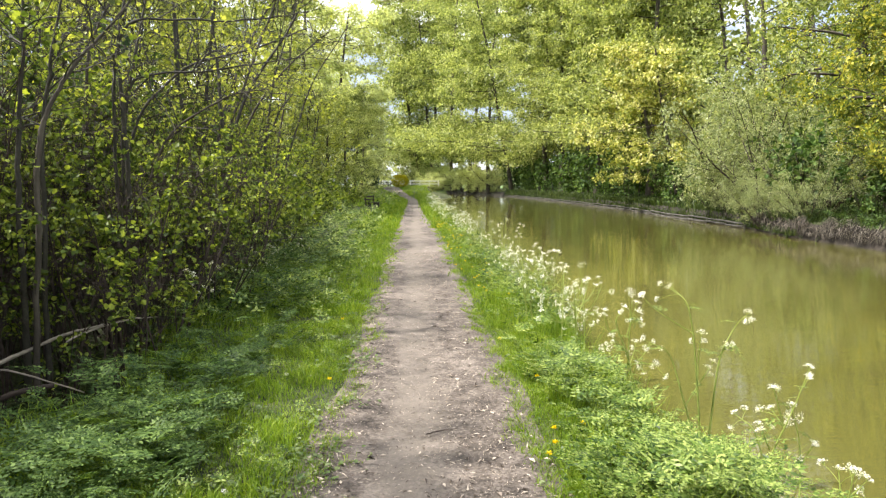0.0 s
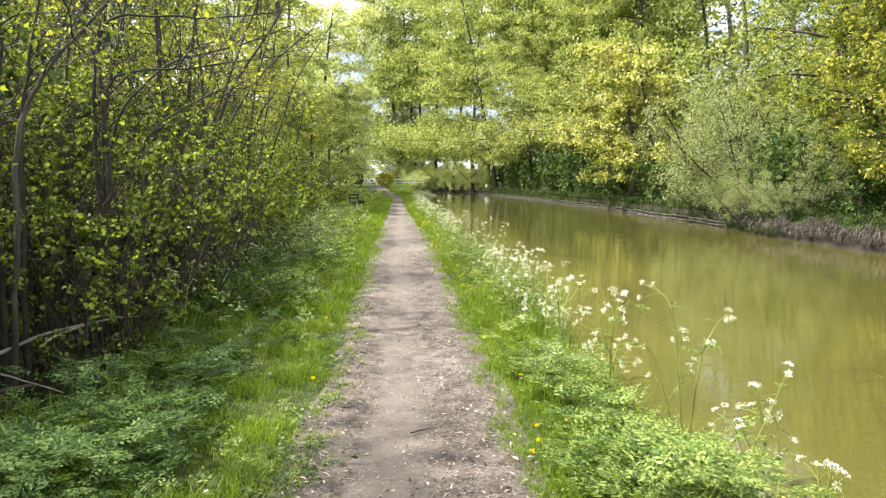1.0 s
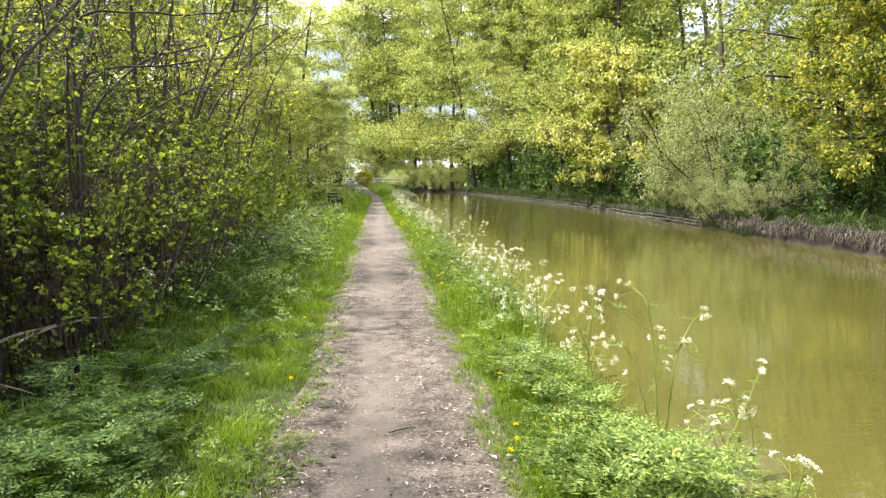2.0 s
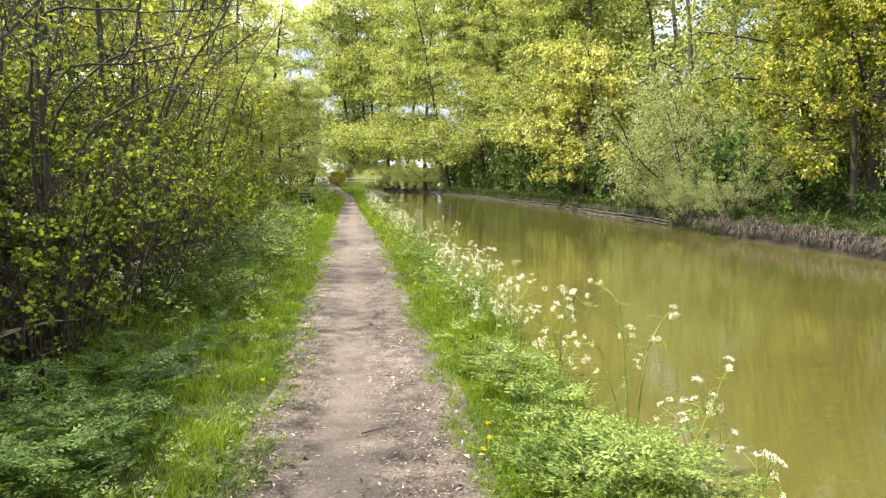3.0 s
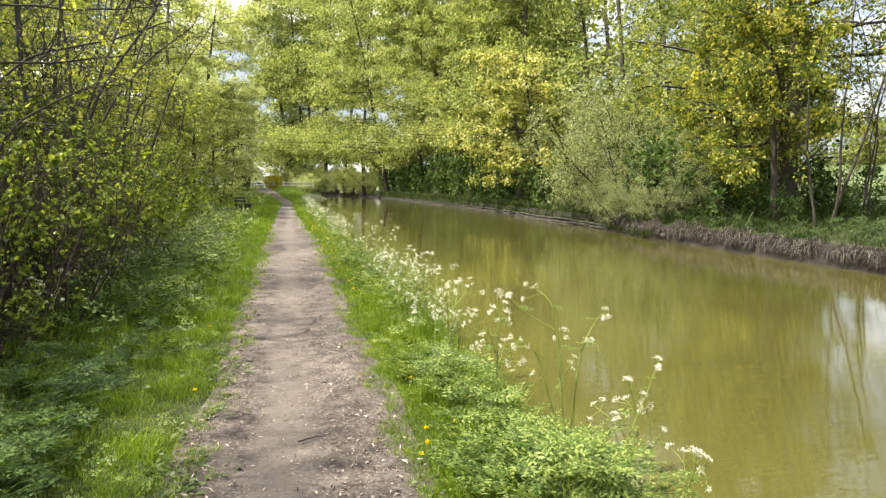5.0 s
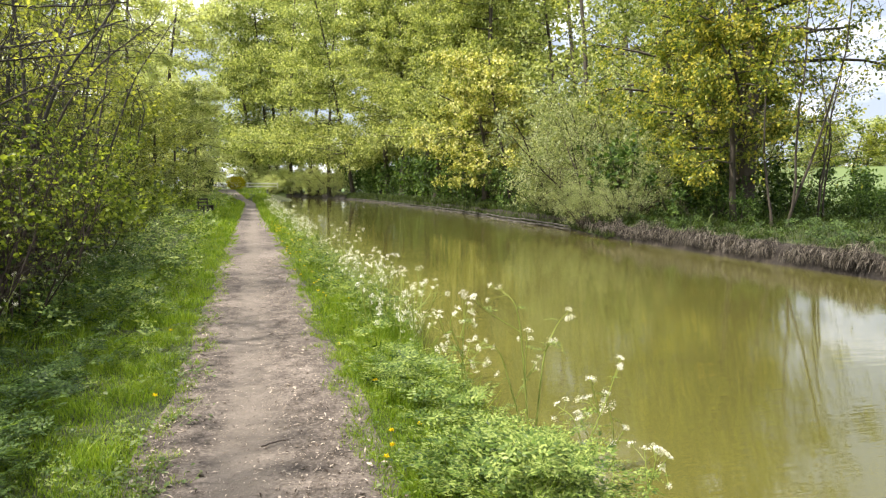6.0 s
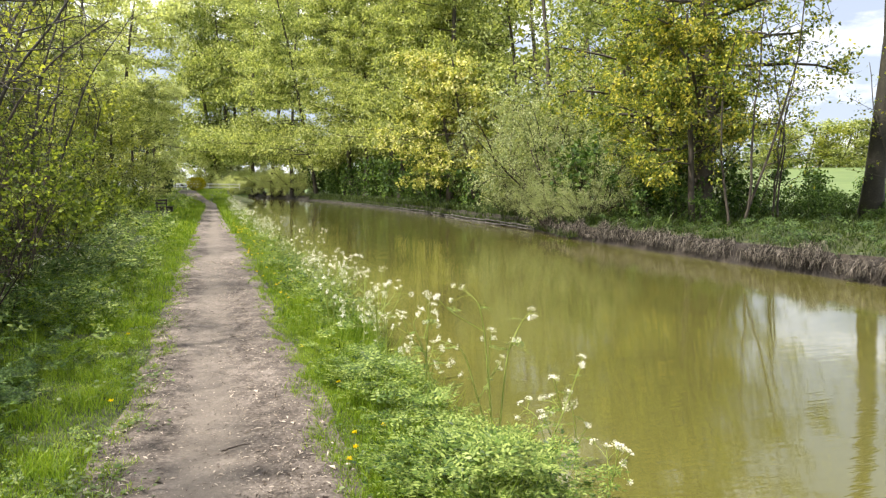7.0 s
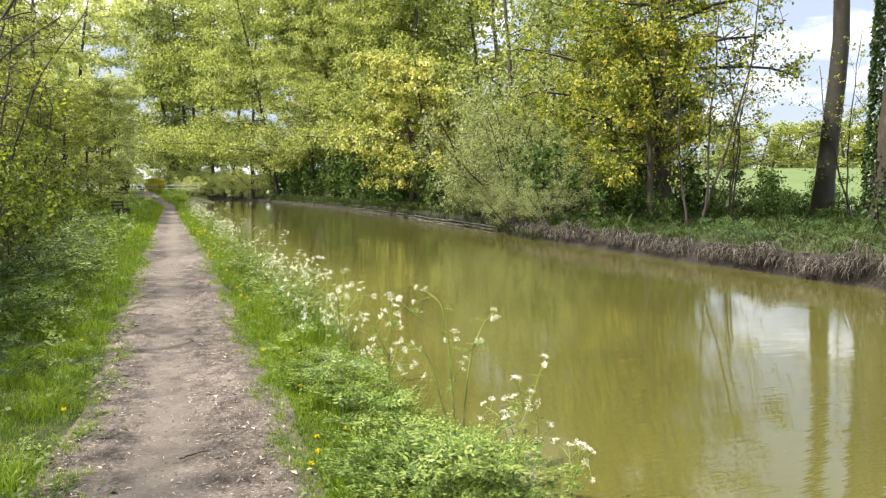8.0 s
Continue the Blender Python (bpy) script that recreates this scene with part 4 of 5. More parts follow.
# these bushes take the darkened herb leaf, so shade is in their colour
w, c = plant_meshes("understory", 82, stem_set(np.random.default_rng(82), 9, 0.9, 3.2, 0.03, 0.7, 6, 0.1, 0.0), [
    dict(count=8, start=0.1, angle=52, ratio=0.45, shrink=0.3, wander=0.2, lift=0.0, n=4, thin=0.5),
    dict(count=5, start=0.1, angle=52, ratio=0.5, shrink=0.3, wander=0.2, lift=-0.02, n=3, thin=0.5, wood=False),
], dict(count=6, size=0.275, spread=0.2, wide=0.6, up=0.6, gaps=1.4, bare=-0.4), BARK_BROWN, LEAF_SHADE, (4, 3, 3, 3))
p = plant("understory_bush", w, c, "low leafy bush with leaf colour darkened for shade", "bush", "bushes on the far bank")
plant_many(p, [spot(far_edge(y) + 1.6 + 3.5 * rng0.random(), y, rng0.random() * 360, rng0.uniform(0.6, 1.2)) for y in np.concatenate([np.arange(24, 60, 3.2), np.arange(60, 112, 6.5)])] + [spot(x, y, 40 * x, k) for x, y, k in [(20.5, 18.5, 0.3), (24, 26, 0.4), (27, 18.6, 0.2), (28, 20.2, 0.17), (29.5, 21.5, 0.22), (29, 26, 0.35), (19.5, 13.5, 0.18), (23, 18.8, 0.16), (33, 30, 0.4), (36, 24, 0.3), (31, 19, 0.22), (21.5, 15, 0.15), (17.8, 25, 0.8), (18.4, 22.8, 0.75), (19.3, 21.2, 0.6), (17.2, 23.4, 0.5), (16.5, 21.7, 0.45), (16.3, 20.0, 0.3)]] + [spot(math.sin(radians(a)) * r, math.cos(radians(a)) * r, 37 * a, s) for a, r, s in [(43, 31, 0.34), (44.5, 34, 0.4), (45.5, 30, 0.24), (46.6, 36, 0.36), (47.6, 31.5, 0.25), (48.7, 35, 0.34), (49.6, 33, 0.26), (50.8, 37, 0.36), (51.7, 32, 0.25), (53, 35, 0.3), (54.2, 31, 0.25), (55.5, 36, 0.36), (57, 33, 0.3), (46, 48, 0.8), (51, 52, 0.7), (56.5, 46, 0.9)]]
           # large copies added behind the trunks as a dark backdrop
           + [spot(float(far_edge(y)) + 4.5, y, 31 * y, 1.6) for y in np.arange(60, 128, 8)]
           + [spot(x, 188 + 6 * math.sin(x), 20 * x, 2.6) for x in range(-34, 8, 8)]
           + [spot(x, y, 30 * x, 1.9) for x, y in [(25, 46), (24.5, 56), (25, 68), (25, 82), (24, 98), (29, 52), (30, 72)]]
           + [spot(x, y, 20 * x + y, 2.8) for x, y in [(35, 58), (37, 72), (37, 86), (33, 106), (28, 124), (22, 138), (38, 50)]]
           # copies added behind the hedge to block light coming through it
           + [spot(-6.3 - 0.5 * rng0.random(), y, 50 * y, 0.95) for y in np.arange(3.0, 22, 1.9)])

# ---- woods farther off ----
for k in range(3):
    w, c = broad_tree("far_tree", 90 + k, 16, 0.25, 0.08, dict(count=5, size=0.5, spread=0.5, wide=0.7, up=0.9), BARK, [LEAF_PALE, LEAF_HAZEL, LEAF_PALE][k], limbs=20, subs=6, twigs=5, flat=0.6, sub_wood=False)
    p = plant("woodland_tree", w, c, "leafy broadleaf tree in fresh spring green", "tree", "woodland behind")
    far = [[(34, 66, 1.6)], [(36, 84, 1.8)], [(32, 110, 1.8)]][k]
    hill = [(math.sin(radians(a)) * r, math.cos(radians(a)) * r) for a, r in [(43 + k, 205), (46 + k, 215), (49 + k, 225), (52 + k, 210), (55 + k, 220), (58 + k, 215)]]
    plant_many(p, [spot(x, y, 40 * y, q) for x, y, q in far]
               + [spot(x, y, rng0.random() * 360, rng0.uniform(1.3, 1.7), tall=rng0.uniform(0.8, 1.1), z=float(ground_z(x, y)) - 4.0) for x, y in hill])
# light trees that arch over the path farther on
for k in range(2):
    w, c = broad_tree("birch", 120 + k, 17, 0.2, 0.10, dict(count=6, size=0.25, spread=0.3, wide=0.6, up=0.5), BARK, LEAF_PALE, limbs=22, subs=7, twigs=5, flat=0.6, limb=0.34, sub_wood=False)
    p = plant("pathside_tree", w, c, "light young tree with thin bright green leaves", "tree", "trees beside the path")
    # the copy at (-9.8, 3.4) is unseen, added to dapple the near path
    plant_many(p, [spot(x, y, 50 * y, 0.9) for x, y in [[(-15, 12), (-17, 20), (-14.5, 38)], [(-15, 24), (-13.5, 16), (-27, 60)]][k]] + [spot(-18, 8 + 8 * k, 20, 1.0)] + [spot(x, y, 33 * y, 0.72) for x, y in [[], [(-9.8, 3.4)]][k]] + [spot(x, y, 77 * x, 1.15) for x, y in [[(25, 38), (30, 44), (24, 50)], [(23.5, 36), (21.5, 42), (31, 52), (33, 58)]][k]])
# dense layered trees whose limbs reach over the path
MAPLE = ("leafy maple with layered bright green limbs over the verge", "tree", "trees beside the path")
for mat, spots in [(LEAF_PALE, [(-16, 13, 1.05), (-17, 21, 1.3), (-14.5, 29, 1.2), (-14, 37, 1.2), (-13.5, 46, 1.3), (-13, 57, 1.5), (-20, 38, 1.6), (-20, 58, 1.8), (-6.6, 30, 0.45), (-6.2, 38, 0.52), (-6.0, 47, 0.6), (-5.8, 57, 0.72)]),
                   # the farther maples get the paled leaf, brightness put into the colour
                   (LEAF_HAZED, [(-6.0, 68, 0.85), (-6.2, 79, 1.0), (-11.5, 69, 1.6), (-9.5, 83, 1.7), (-15, 100, 1.9), (-20, 126, 2.0), (-22, 155, 2.0)])]:
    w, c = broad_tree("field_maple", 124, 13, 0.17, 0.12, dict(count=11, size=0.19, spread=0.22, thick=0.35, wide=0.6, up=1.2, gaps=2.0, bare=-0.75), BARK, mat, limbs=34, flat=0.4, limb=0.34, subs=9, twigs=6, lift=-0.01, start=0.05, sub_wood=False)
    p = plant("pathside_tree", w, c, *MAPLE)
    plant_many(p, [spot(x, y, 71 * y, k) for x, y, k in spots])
# willow bushes at the canal's bend, leaf colour paled for far glare
w, c = sallow(84, 5, 0.2, 10, LEAF_HAZED)
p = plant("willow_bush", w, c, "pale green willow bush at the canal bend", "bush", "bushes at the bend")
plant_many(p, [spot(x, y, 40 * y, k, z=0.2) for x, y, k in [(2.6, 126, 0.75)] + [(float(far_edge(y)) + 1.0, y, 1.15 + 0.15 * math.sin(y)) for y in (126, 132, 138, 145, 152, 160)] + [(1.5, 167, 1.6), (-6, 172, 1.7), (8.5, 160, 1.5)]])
w, c = broad_tree("holly", 130, 10, 0.2, 0.03, dict(count=30, size=0.24, spread=0.26, wide=0.6, up=0.4, gaps=2.2, bare=-0.3), BARK, LEAF_DARK, limbs=28, subs=7, twigs=4, flat=0.8, limb=0.3, sub_wood=False, lean=(0.12, 0))
p = plant("holly_tree", w, c, "dark evergreen holly beside the far end of the path", "tree", "hollies by the path")
plant_many(p, [spot(-7.4, 90, 0, 1.1), spot(-6.6, 101, 140, 0.8)])
# trees at the field's edge
w, c = broad_tree("poplar", 95, 24, 0.39, 0.66, dict(count=10, size=0.2, spread=0.2, wide=0.7), TWIG, LEAF_PALE, limbs=16, subs=6, twigs=4, lean=(0.05, -0.02))
p = plant("field_edge_tree", w, c, "tall straight grey-brown trunk at the field edge", "tree", "trees on the far bank")
plant_many(p, [spot(24.75, 20.4, 0)])
w, c = broad_tree("poplar", 96, 22, 0.42, 0.68, dict(count=10, size=0.2, spread=0.2, wide=0.7), BARK, LEAF_PALE, limbs=14, subs=6, twigs=4)
p = plant("ivy_clad_tree", w, c, "tall trunk clad in dark glossy ivy", "tree", "trees on the far bank")


def ivy_sleeve(seed, height, radius, count):
    rng = np.random.default_rng(seed)
    a = rng.random(count) * 2 * np.pi
    z = height * rng.random(count) ** 0.8
    r = radius * (1 - 0.5 * z / 20) + 0.05 + 0.13 * rng.random(count) * clump_noise(a * 2, z, 1.5)
    P = np.stack([np.cos(a) * r, np.sin(a) * r, z], 1)
    D = np.stack([np.cos(a) * 0.6, np.sin(a) * 0.6, -0.8 + 0 * a], 1) + rng.normal(0, 0.35, (count, 3))
    v, f = leaf_cards(P, D, np.full(count, 0.13), rng, 0.8, 0.1)
    return mesh_of("ivy", v, [f], LEAF_DARK)


part("ivy", ivy_sleeve(5, 13, 0.45, 12000), p, "dark green ivy leaves")
plant_many(p, [spot(22.6, 16.3, 100)])


def sapling(seed, height, count, lean):
    return plant_meshes("sapling", seed, stem_set(np.random.default_rng(seed), count, 0.3, height, 0.052, lean, 12, 0.09, 0.06), [
        dict(count=10, start=0.2, angle=55, ratio=0.24, shrink=0.3, wander=0.15, lift=0.02, n=5, thin=0.4, least=0.008),
        dict(count=5, start=0.2, angle=50, ratio=0.5, shrink=0.3, wander=0.2, lift=0.0, n=4, thin=0.5, least=0.005),
    ], dict(count=5, size=0.13, spread=0.08, wide=0.65), BARK, LEAF_OAK, (6, 4, 3, 3))


w, c = sapling(101, 8.5, 3, 0.22)
p = plant("alder_sapling", w, c, "slender many-stemmed sapling with thin leaf cover", "sapling", "saplings on the far bank")
plant_many(p, [spot(16.3, 18.3, 0), spot(19.2, 19.6, 90, 0.85), spot(24.2, 18.4, 200, 0.8), spot(40, 42, 100, 0.6)])

# ---- canal edging on the far bank ----


def edging():
    e = tagged(new("canal_edging"), "weathered grey timber edging along the far waterline", "edging", kind="structure")
    board = box_mesh("edging_board", 0.05, 2.46, 0.075, WEATHERED, 0.012)
    post = box_mesh("edging_post", 0.11, 0.11, 0.75, WEATHERED, 0.015)
    rng = np.random.default_rng(3)
    y = 29.5
    while y < 150:
        x0, x1 = float(far_edge(y)) - 0.28, float(far_edge(y + 2.5)) - 0.28
        turn = -math.degrees(math.atan2(x1 - x0, 2.5))
        for z in (-0.35, -0.17):
            b = part("board", board, e)
            b.matrix_basis = pose((x0 + x1) / 2, y + 1.25, z + rng.normal(0, 0.015), rng.normal(0, 0.5), rng.normal(0, 3), turn)
        q = part("post", post, e)
        q.matrix_basis = pose(x0 + 0.085, y, -0.52 + rng.normal(0, 0.03), rng.normal(0, 2), rng.normal(0, 3), turn)
        y += 2.5


edging()


def bench(x, y, turn, size):
    e = tagged(new("bench"), "dark wooden bench standing in the verge grass", "bench")
    for k in (-0.12, 0.12):
        part("seat_plank", box_mesh("seat_plank", 1.5, 0.2, 0.045, BENCH_WOOD, at=(0, k, 0.45)), e)
    for k in (0.66, 0.86):
        part("back_plank", box_mesh("back_plank", 1.5, 0.035, 0.13, BENCH_WOOD, at=(0, 0.27, k)), e)
    for k in (-0.6, 0.6):
        part("leg", box_mesh("leg", 0.09, 0.42, 0.46, BENCH_WOOD, at=(k, 0, 0.2)), e)
        part("back_post", box_mesh("back_post", 0.08, 0.06, 1.0, BENCH_WOOD, at=(k, 0.23, 0.45)), e)
    e.matrix_basis = spot(x, y, turn, size)


bench(-2.75, 44.0, 65, 0.9)


def golden_bush():
    """A clipped, domed bush: short stems under a close coat of leaves."""
    rng = np.random.default_rng(110)
    w, _ = plant_meshes("golden_bush", 110, stem_set(rng, 9, 0.4, 1.2, 0.03, 0.6, 5, 0.08, 0.0), [
        dict(count=6, start=0.2, angle=50, ratio=0.4, shrink=0.3, wander=0.2, lift=0.0, n=4, thin=0.5),
    ], None, BARK_BROWN, YELLOW_LEAF)
    d = unit(rng.normal(size=(5200, 3)) + np.array([0, 0, 0.25]))
    r = 1.0 + 0.10 * np.sin(d[:, 0] * 7 + 2) * np.sin(d[:, 1] * 6) + 0.06 * np.sin(d[:, 2] * 11)
    r *= 1 - 0.25 * rng.random(len(d)) ** 2
    P = d * r[:, None] * np.array([1.25, 1.15, 0.95]) + np.array([0, 0, 0.95])
    v, f = leaf_cards(P, d + rng.normal(0, 0.6, d.shape), np.full(len(P), 0.13), rng, 0.6, 0.4)
    p = plant("golden_bush", w, mesh_of("golden_crown", v, [f], YELLOW_LEAF), "rounded bush with golden yellow leaves by the path end", "bush")
    p.matrix_basis = spot(-2.4, 106, 0, 1.0)


YELLOW_LEAF = leaf_material("golden_leaf", (0.20, 0.20, 0.012), (0.40, 0.37, 0.02), (0.58, 0.53, 0.035), 0.3)
golden_bush()


def white_fence():
    e = tagged(new("fence"), "white painted post and rail fence by the path end", "fence")
    for i in range(7):
        part("post", box_mesh("post", 0.10, 0.10, 1.05, WHITE_PAINT, at=(i * 1.6, 0, 0.55)), e)
    for z in (0.45, 0.95):
        part("rail", box_mesh("rail", 9.6, 0.05, 0.13, WHITE_PAINT, at=(4.8, -0.09, z)), e)
    e.matrix_basis = spot(-5.6, 117, 4)


white_fence()


def picnic_table():
    e = tagged(new("picnic_table"), "small wooden picnic table on pale gravel", "table")
    for k in (-0.28, 0.0, 0.28):
        part("top_plank", box_mesh("top_plank", 1.6, 0.26, 0.04, WEATHERED, at=(0, k, 0.74)), e)
    for k in (-0.75, 0.75):
        part("bench_plank", box_mesh("bench_plank", 1.6, 0.26, 0.04, WEATHERED, at=(0, k, 0.44)), e)
    for x in (-0.6, 0.6):
        part("cross_beam", box_mesh("cross_beam", 0.07, 1.6, 0.09, WEATHERED, at=(x, 0, 0.38)), e)
        for k in (-0.3, 0.3):
            part("leg", box_mesh("leg", 0.07, 0.1, 0.76, WEATHERED, at=(x + 0.06, k, 0.34)), e)
    e.matrix_basis = spot(-4.6, 107, 30)


picnic_table()

# ---- fallen branches at the hedge foot ----


DEADWOOD = rough_material("dead_wood", [(0.3, (0.10, 0.08, 0.055)), (0.5, (0.22, 0.19, 0.145)), (0.7, (0.36, 0.32, 0.25))], 18, 0.85, 0.6, 0.01)


def fallen_branch(name, a, b, radius, sag, seed, material, label):
    rng = np.random.default_rng(seed)
    t = np.linspace(0, 1, 12)[:, None]
    p = np.array(a) * (1 - t) + np.array(b) * t + np.cumsum(rng.normal(0, radius * 0.45, (12, 3)), 0) + np.array([0, 0, 1]) * sag * np.sin(t * np.pi)
    r = radius * np.linspace(1, 0.55, 12) * rng.uniform(0.9, 1.1, 12)
    r[0] *= 0.7
    v, f = tubes(p[None], r[None], 10)
    n = len(v)
    caps = [np.arange(10)[None, ::-1], np.arange(n - 10, n)[None]]
    o = new(name, mesh_of(name, v, [f, np.concatenate(caps)], material, True))
    return tagged(o, label, "branch")


fallen_branch("fallen_branch", (-3.25, 4.75, 0.10), (-2.7, 5.95, 0.32), 0.018, 0.06, 1, DEADWOOD, "pale fallen branch lying across the dark ditch")
fallen_branch("fallen_branch", (-2.7, 5.3, 0.34), (-2.4, 6.4, 0.30), 0.010, 0.05, 2, DEADWOOD, "thin fallen branch lying below the hedge")
fallen_branch("fallen_branch", (-3.5, 4.5, -0.02), (-2.6, 4.85, 0.12), 0.028, 0.05, 3, BARK_BROWN, "mossy dark fallen branch beside the ditch")
fallen_branch("fallen_branch", (-3.4, 4.9, 0.30), (-2.45, 5.0, 0.02), 0.009, 0.04, 6, DEADWOOD, "thin dead branch leaning over the ditch")
fallen_branch("twig", (0.06, 4.07, 0.022), (0.22, 4.16, 0.03), 0.005, 0.002, 4, BARK_BROWN, "small dark twig lying on the path")

# ---- path litter ----


def litter():
    """Dry leaf bits, wood chips and slivers of twig, thickest along the right of the trodden line and at the edges."""
    rng = np.random.default_rng(8)
    V, F, off = [], [], 0
    for N, sizes, share, wide in [(11000, [0.011, 0.022, 0.034, 0.055], [0.86, 0.10, 0.032, 0.008], 0.42), (7000, [0.02, 0.035, 0.06], [0.7, 0.25, 0.05], 0.14), (110, [0.022, 0.035, 0.05], [0.6, 0.32, 0.08], 0.6)]:
        y = 2.6 + 13 * rng.random(N) ** 1.5
        l, r = path_edges(y)
        u = np.where(rng.random(N) < 0.62, rng.beta(5, 2.2, N), rng.beta(1, 7, N))
        if wide == 0.6:
            u = np.where(rng.random(N) < 0.6, rng.normal(-0.02, 0.05, N), rng.normal(1.0, 0.04, N))
        x = l + (r - l) * (u * 1.06 - 0.03)
        P = on_ground(x, y, 0.0)
        uu = (x - l) / (r - l)
        P[:, 2] += 0.026 - 0.016 * np.exp(-((uu - 0.42) / 0.2) ** 2)
        D = np.stack([rng.normal(size=N), rng.normal(size=N), rng.normal(0, 0.12, N)], 1)
        v, f = leaf_cards(P, D, rng.choice(sizes, N, p=share) * (1 + 0.02 * y), rng, wide, 6, False, 0.1)
        V.append(v), F.append(f + off)
        off += len(v)
    tagged(new("leaf_litter", mesh_of("leaf_litter", np.concatenate(V), [np.concatenate(F)], CHIP)), "dry pale leaf bits and wood chips on the path", "litter", kind="stuff")


litter()


def edge_tufts():
    """Small tufts of grass that have crept onto the path along both edges."""
    rng = np.random.default_rng(18)
    n = 420
    y = 2.6 + 20 * rng.random(n) ** 1.4
    l, r = path_edges(y)
    left = rng.random(n) < 0.55
    x = np.where(left, l - 0.06 + np.abs(rng.normal(0, 0.09, n)), r + 0.06 - np.abs(rng.normal(0, 0.07, n)))
    per = 26
    i = np.repeat(np.arange(n), per)
    px, py = x[i] + rng.normal(0, 0.03, len(i)), y[i] + rng.normal(0, 0.035, len(i))
    v, q, t = blades(on_ground(px, py, 0.0), np.full(len(i), 0.055) * rng.uniform(0.5, 1.3, n)[i], 0.0026, rng, 1.3)
    tagged(new("edge_tufts", mesh_of("edge_tufts", v, [q, t], GRASS)), "small green grass tufts creeping onto the path edge", "grass", kind="stuff")


edge_tufts()


def pebble(x, y, size, seed, label):
    bm = bmesh.new()
    bmesh.ops.create_icosphere(bm, subdivisions=2, radius=1)
    rng = np.random.default_rng(seed)
    for v in bm.verts:
        v.co *= 1 + 0.12 * math.sin(v.co.x * 3 + seed) + float(rng.normal(0, 0.03))
        v.co = Vector((v.co.x * size, v.co.y * size * 0.7, v.co.z * size * 0.45))
    o = new("stone", bm_mesh("stone", bm, STONE, True))
    o.matrix_basis = spot(x, y, seed * 40) @ Matrix.Translation((0, 0, size * 0.25))
    tagged(o, label, "stone", "stones by the path")


STONE = rough_material("pale_stone", [(0.3, (0.42, 0.40, 0.36)), (0.7, (0.68, 0.66, 0.6))], 30, 0.8, 0.3, 0.004)
pebble(-0.98, 3.36, 0.035, 1, "pale rounded stone in the verge grass")
pebble(0.42, 3.33, 0.022, 2, "small pale stone on the earth path")
pebble(0.55, 4.02, 0.02, 3, "small pale stone on the earth path")

# ---- broad low weeds at the path's edge ----


def edge_weeds():
    rng = np.random.default_rng(14)
    V, F, off = [], [], 0
    for count, x0, x1, y0, y1, size in [(1500, -0.85, -0.42, 2.6, 9, 0.034), (90, 0.6, 0.85, 2.6, 9, 0.03), (110, -0.42, -0.25, 3.2, 8, 0.03), (900, -2.2, -0.8, 2.6, 9, 0.045), (400, 0.8, 1.35, 2.6, 9, 0.034)]:
        x, y = scatter(count, x0, x1, y0, y1, rng, 1.2)
        keep = clump_noise(x, y, 2.2) > 0.5
        x, y = x[keep], y[keep]
        a = rng.random(len(x)) * 2 * np.pi
        D = np.stack([np.cos(a), np.sin(a), rng.uniform(0.0, 0.5, len(x))], 1)
        v, f = leaf_cards(on_ground(x, y, 0.015 + 0.03 * rng.random(len(x))), D, np.full(len(x), size), rng, 0.8, 2.5, True)
        V.append(v), F.append(f + off)
        off += len(v)
    tagged(new("edge_weeds", mesh_of("edge_weeds", np.concatenate(V), [np.concatenate(F)], LEAF_WEED)), "broad grey-green weed leaves along the path edge", "plants", kind="stuff")


LEAF_WEED = leaf_material("weed_leaf", (0.06, 0.10, 0.025), (0.10, 0.15, 0.045), (0.18, 0.22, 0.09), 0.25)
edge_weeds()

# ---- dandelions ----


def dandelion():
    e = tagged(new("dandelion"), "yellow dandelion flower in the verge grass", "flower", "dandelions")
    rng = np.random.default_rng(2)
    p = np.array([[[0, 0, 0], [0.004, 0, 0.04], [0.0, 0.004, 0.085]]])
    v, f = tubes(p, np.array([[0.003, 0.0025, 0.0025]]), 5)
    part("stalk", mesh_of("stalk", v, [f], STEM, True), e)
    a = rng.random(46) * 2 * np.pi
    D = np.stack([np.cos(a), np.sin(a), rng.uniform(0.05, 1.2, 46)], 1)
    v, f = leaf_cards(np.tile([[0, 0.004, 0.085]], (46, 1)), D, np.full(46, 0.021), rng, 0.5, 0.5)
    part("flower_head", mesh_of("flower_head", v, [f], YELLOW), e, "yellow flower head")
    return e


SPOTS = [(0.92, 5.05), (0.84, 4.0), (0.80, 3.78), (0.73, 3.62), (1.02, 4.05), (0.80, 6.4), (-0.66, 5.1), (-1.30, 4.6), (0.98, 9.3), (0.92, 9.8), (-0.8, 7.4), (1.15, 7.2)]
plant_many(dandelion(), [spot(x, y, 50 * i, 0.85 + 0.02 * y) for i, (x, y) in enumerate(SPOTS)])
rngd = np.random.default_rng(77)
dd = dandelion()
plant_many(tagged(dd, group="buttercups by the water"), [spot(rngd.uniform(0.72, 1.5), y, rngd.random() * 360, 0.8 + 0.02 * y) for y in rngd.uniform(9, 30, 85)])

# ---- cow parsley ----


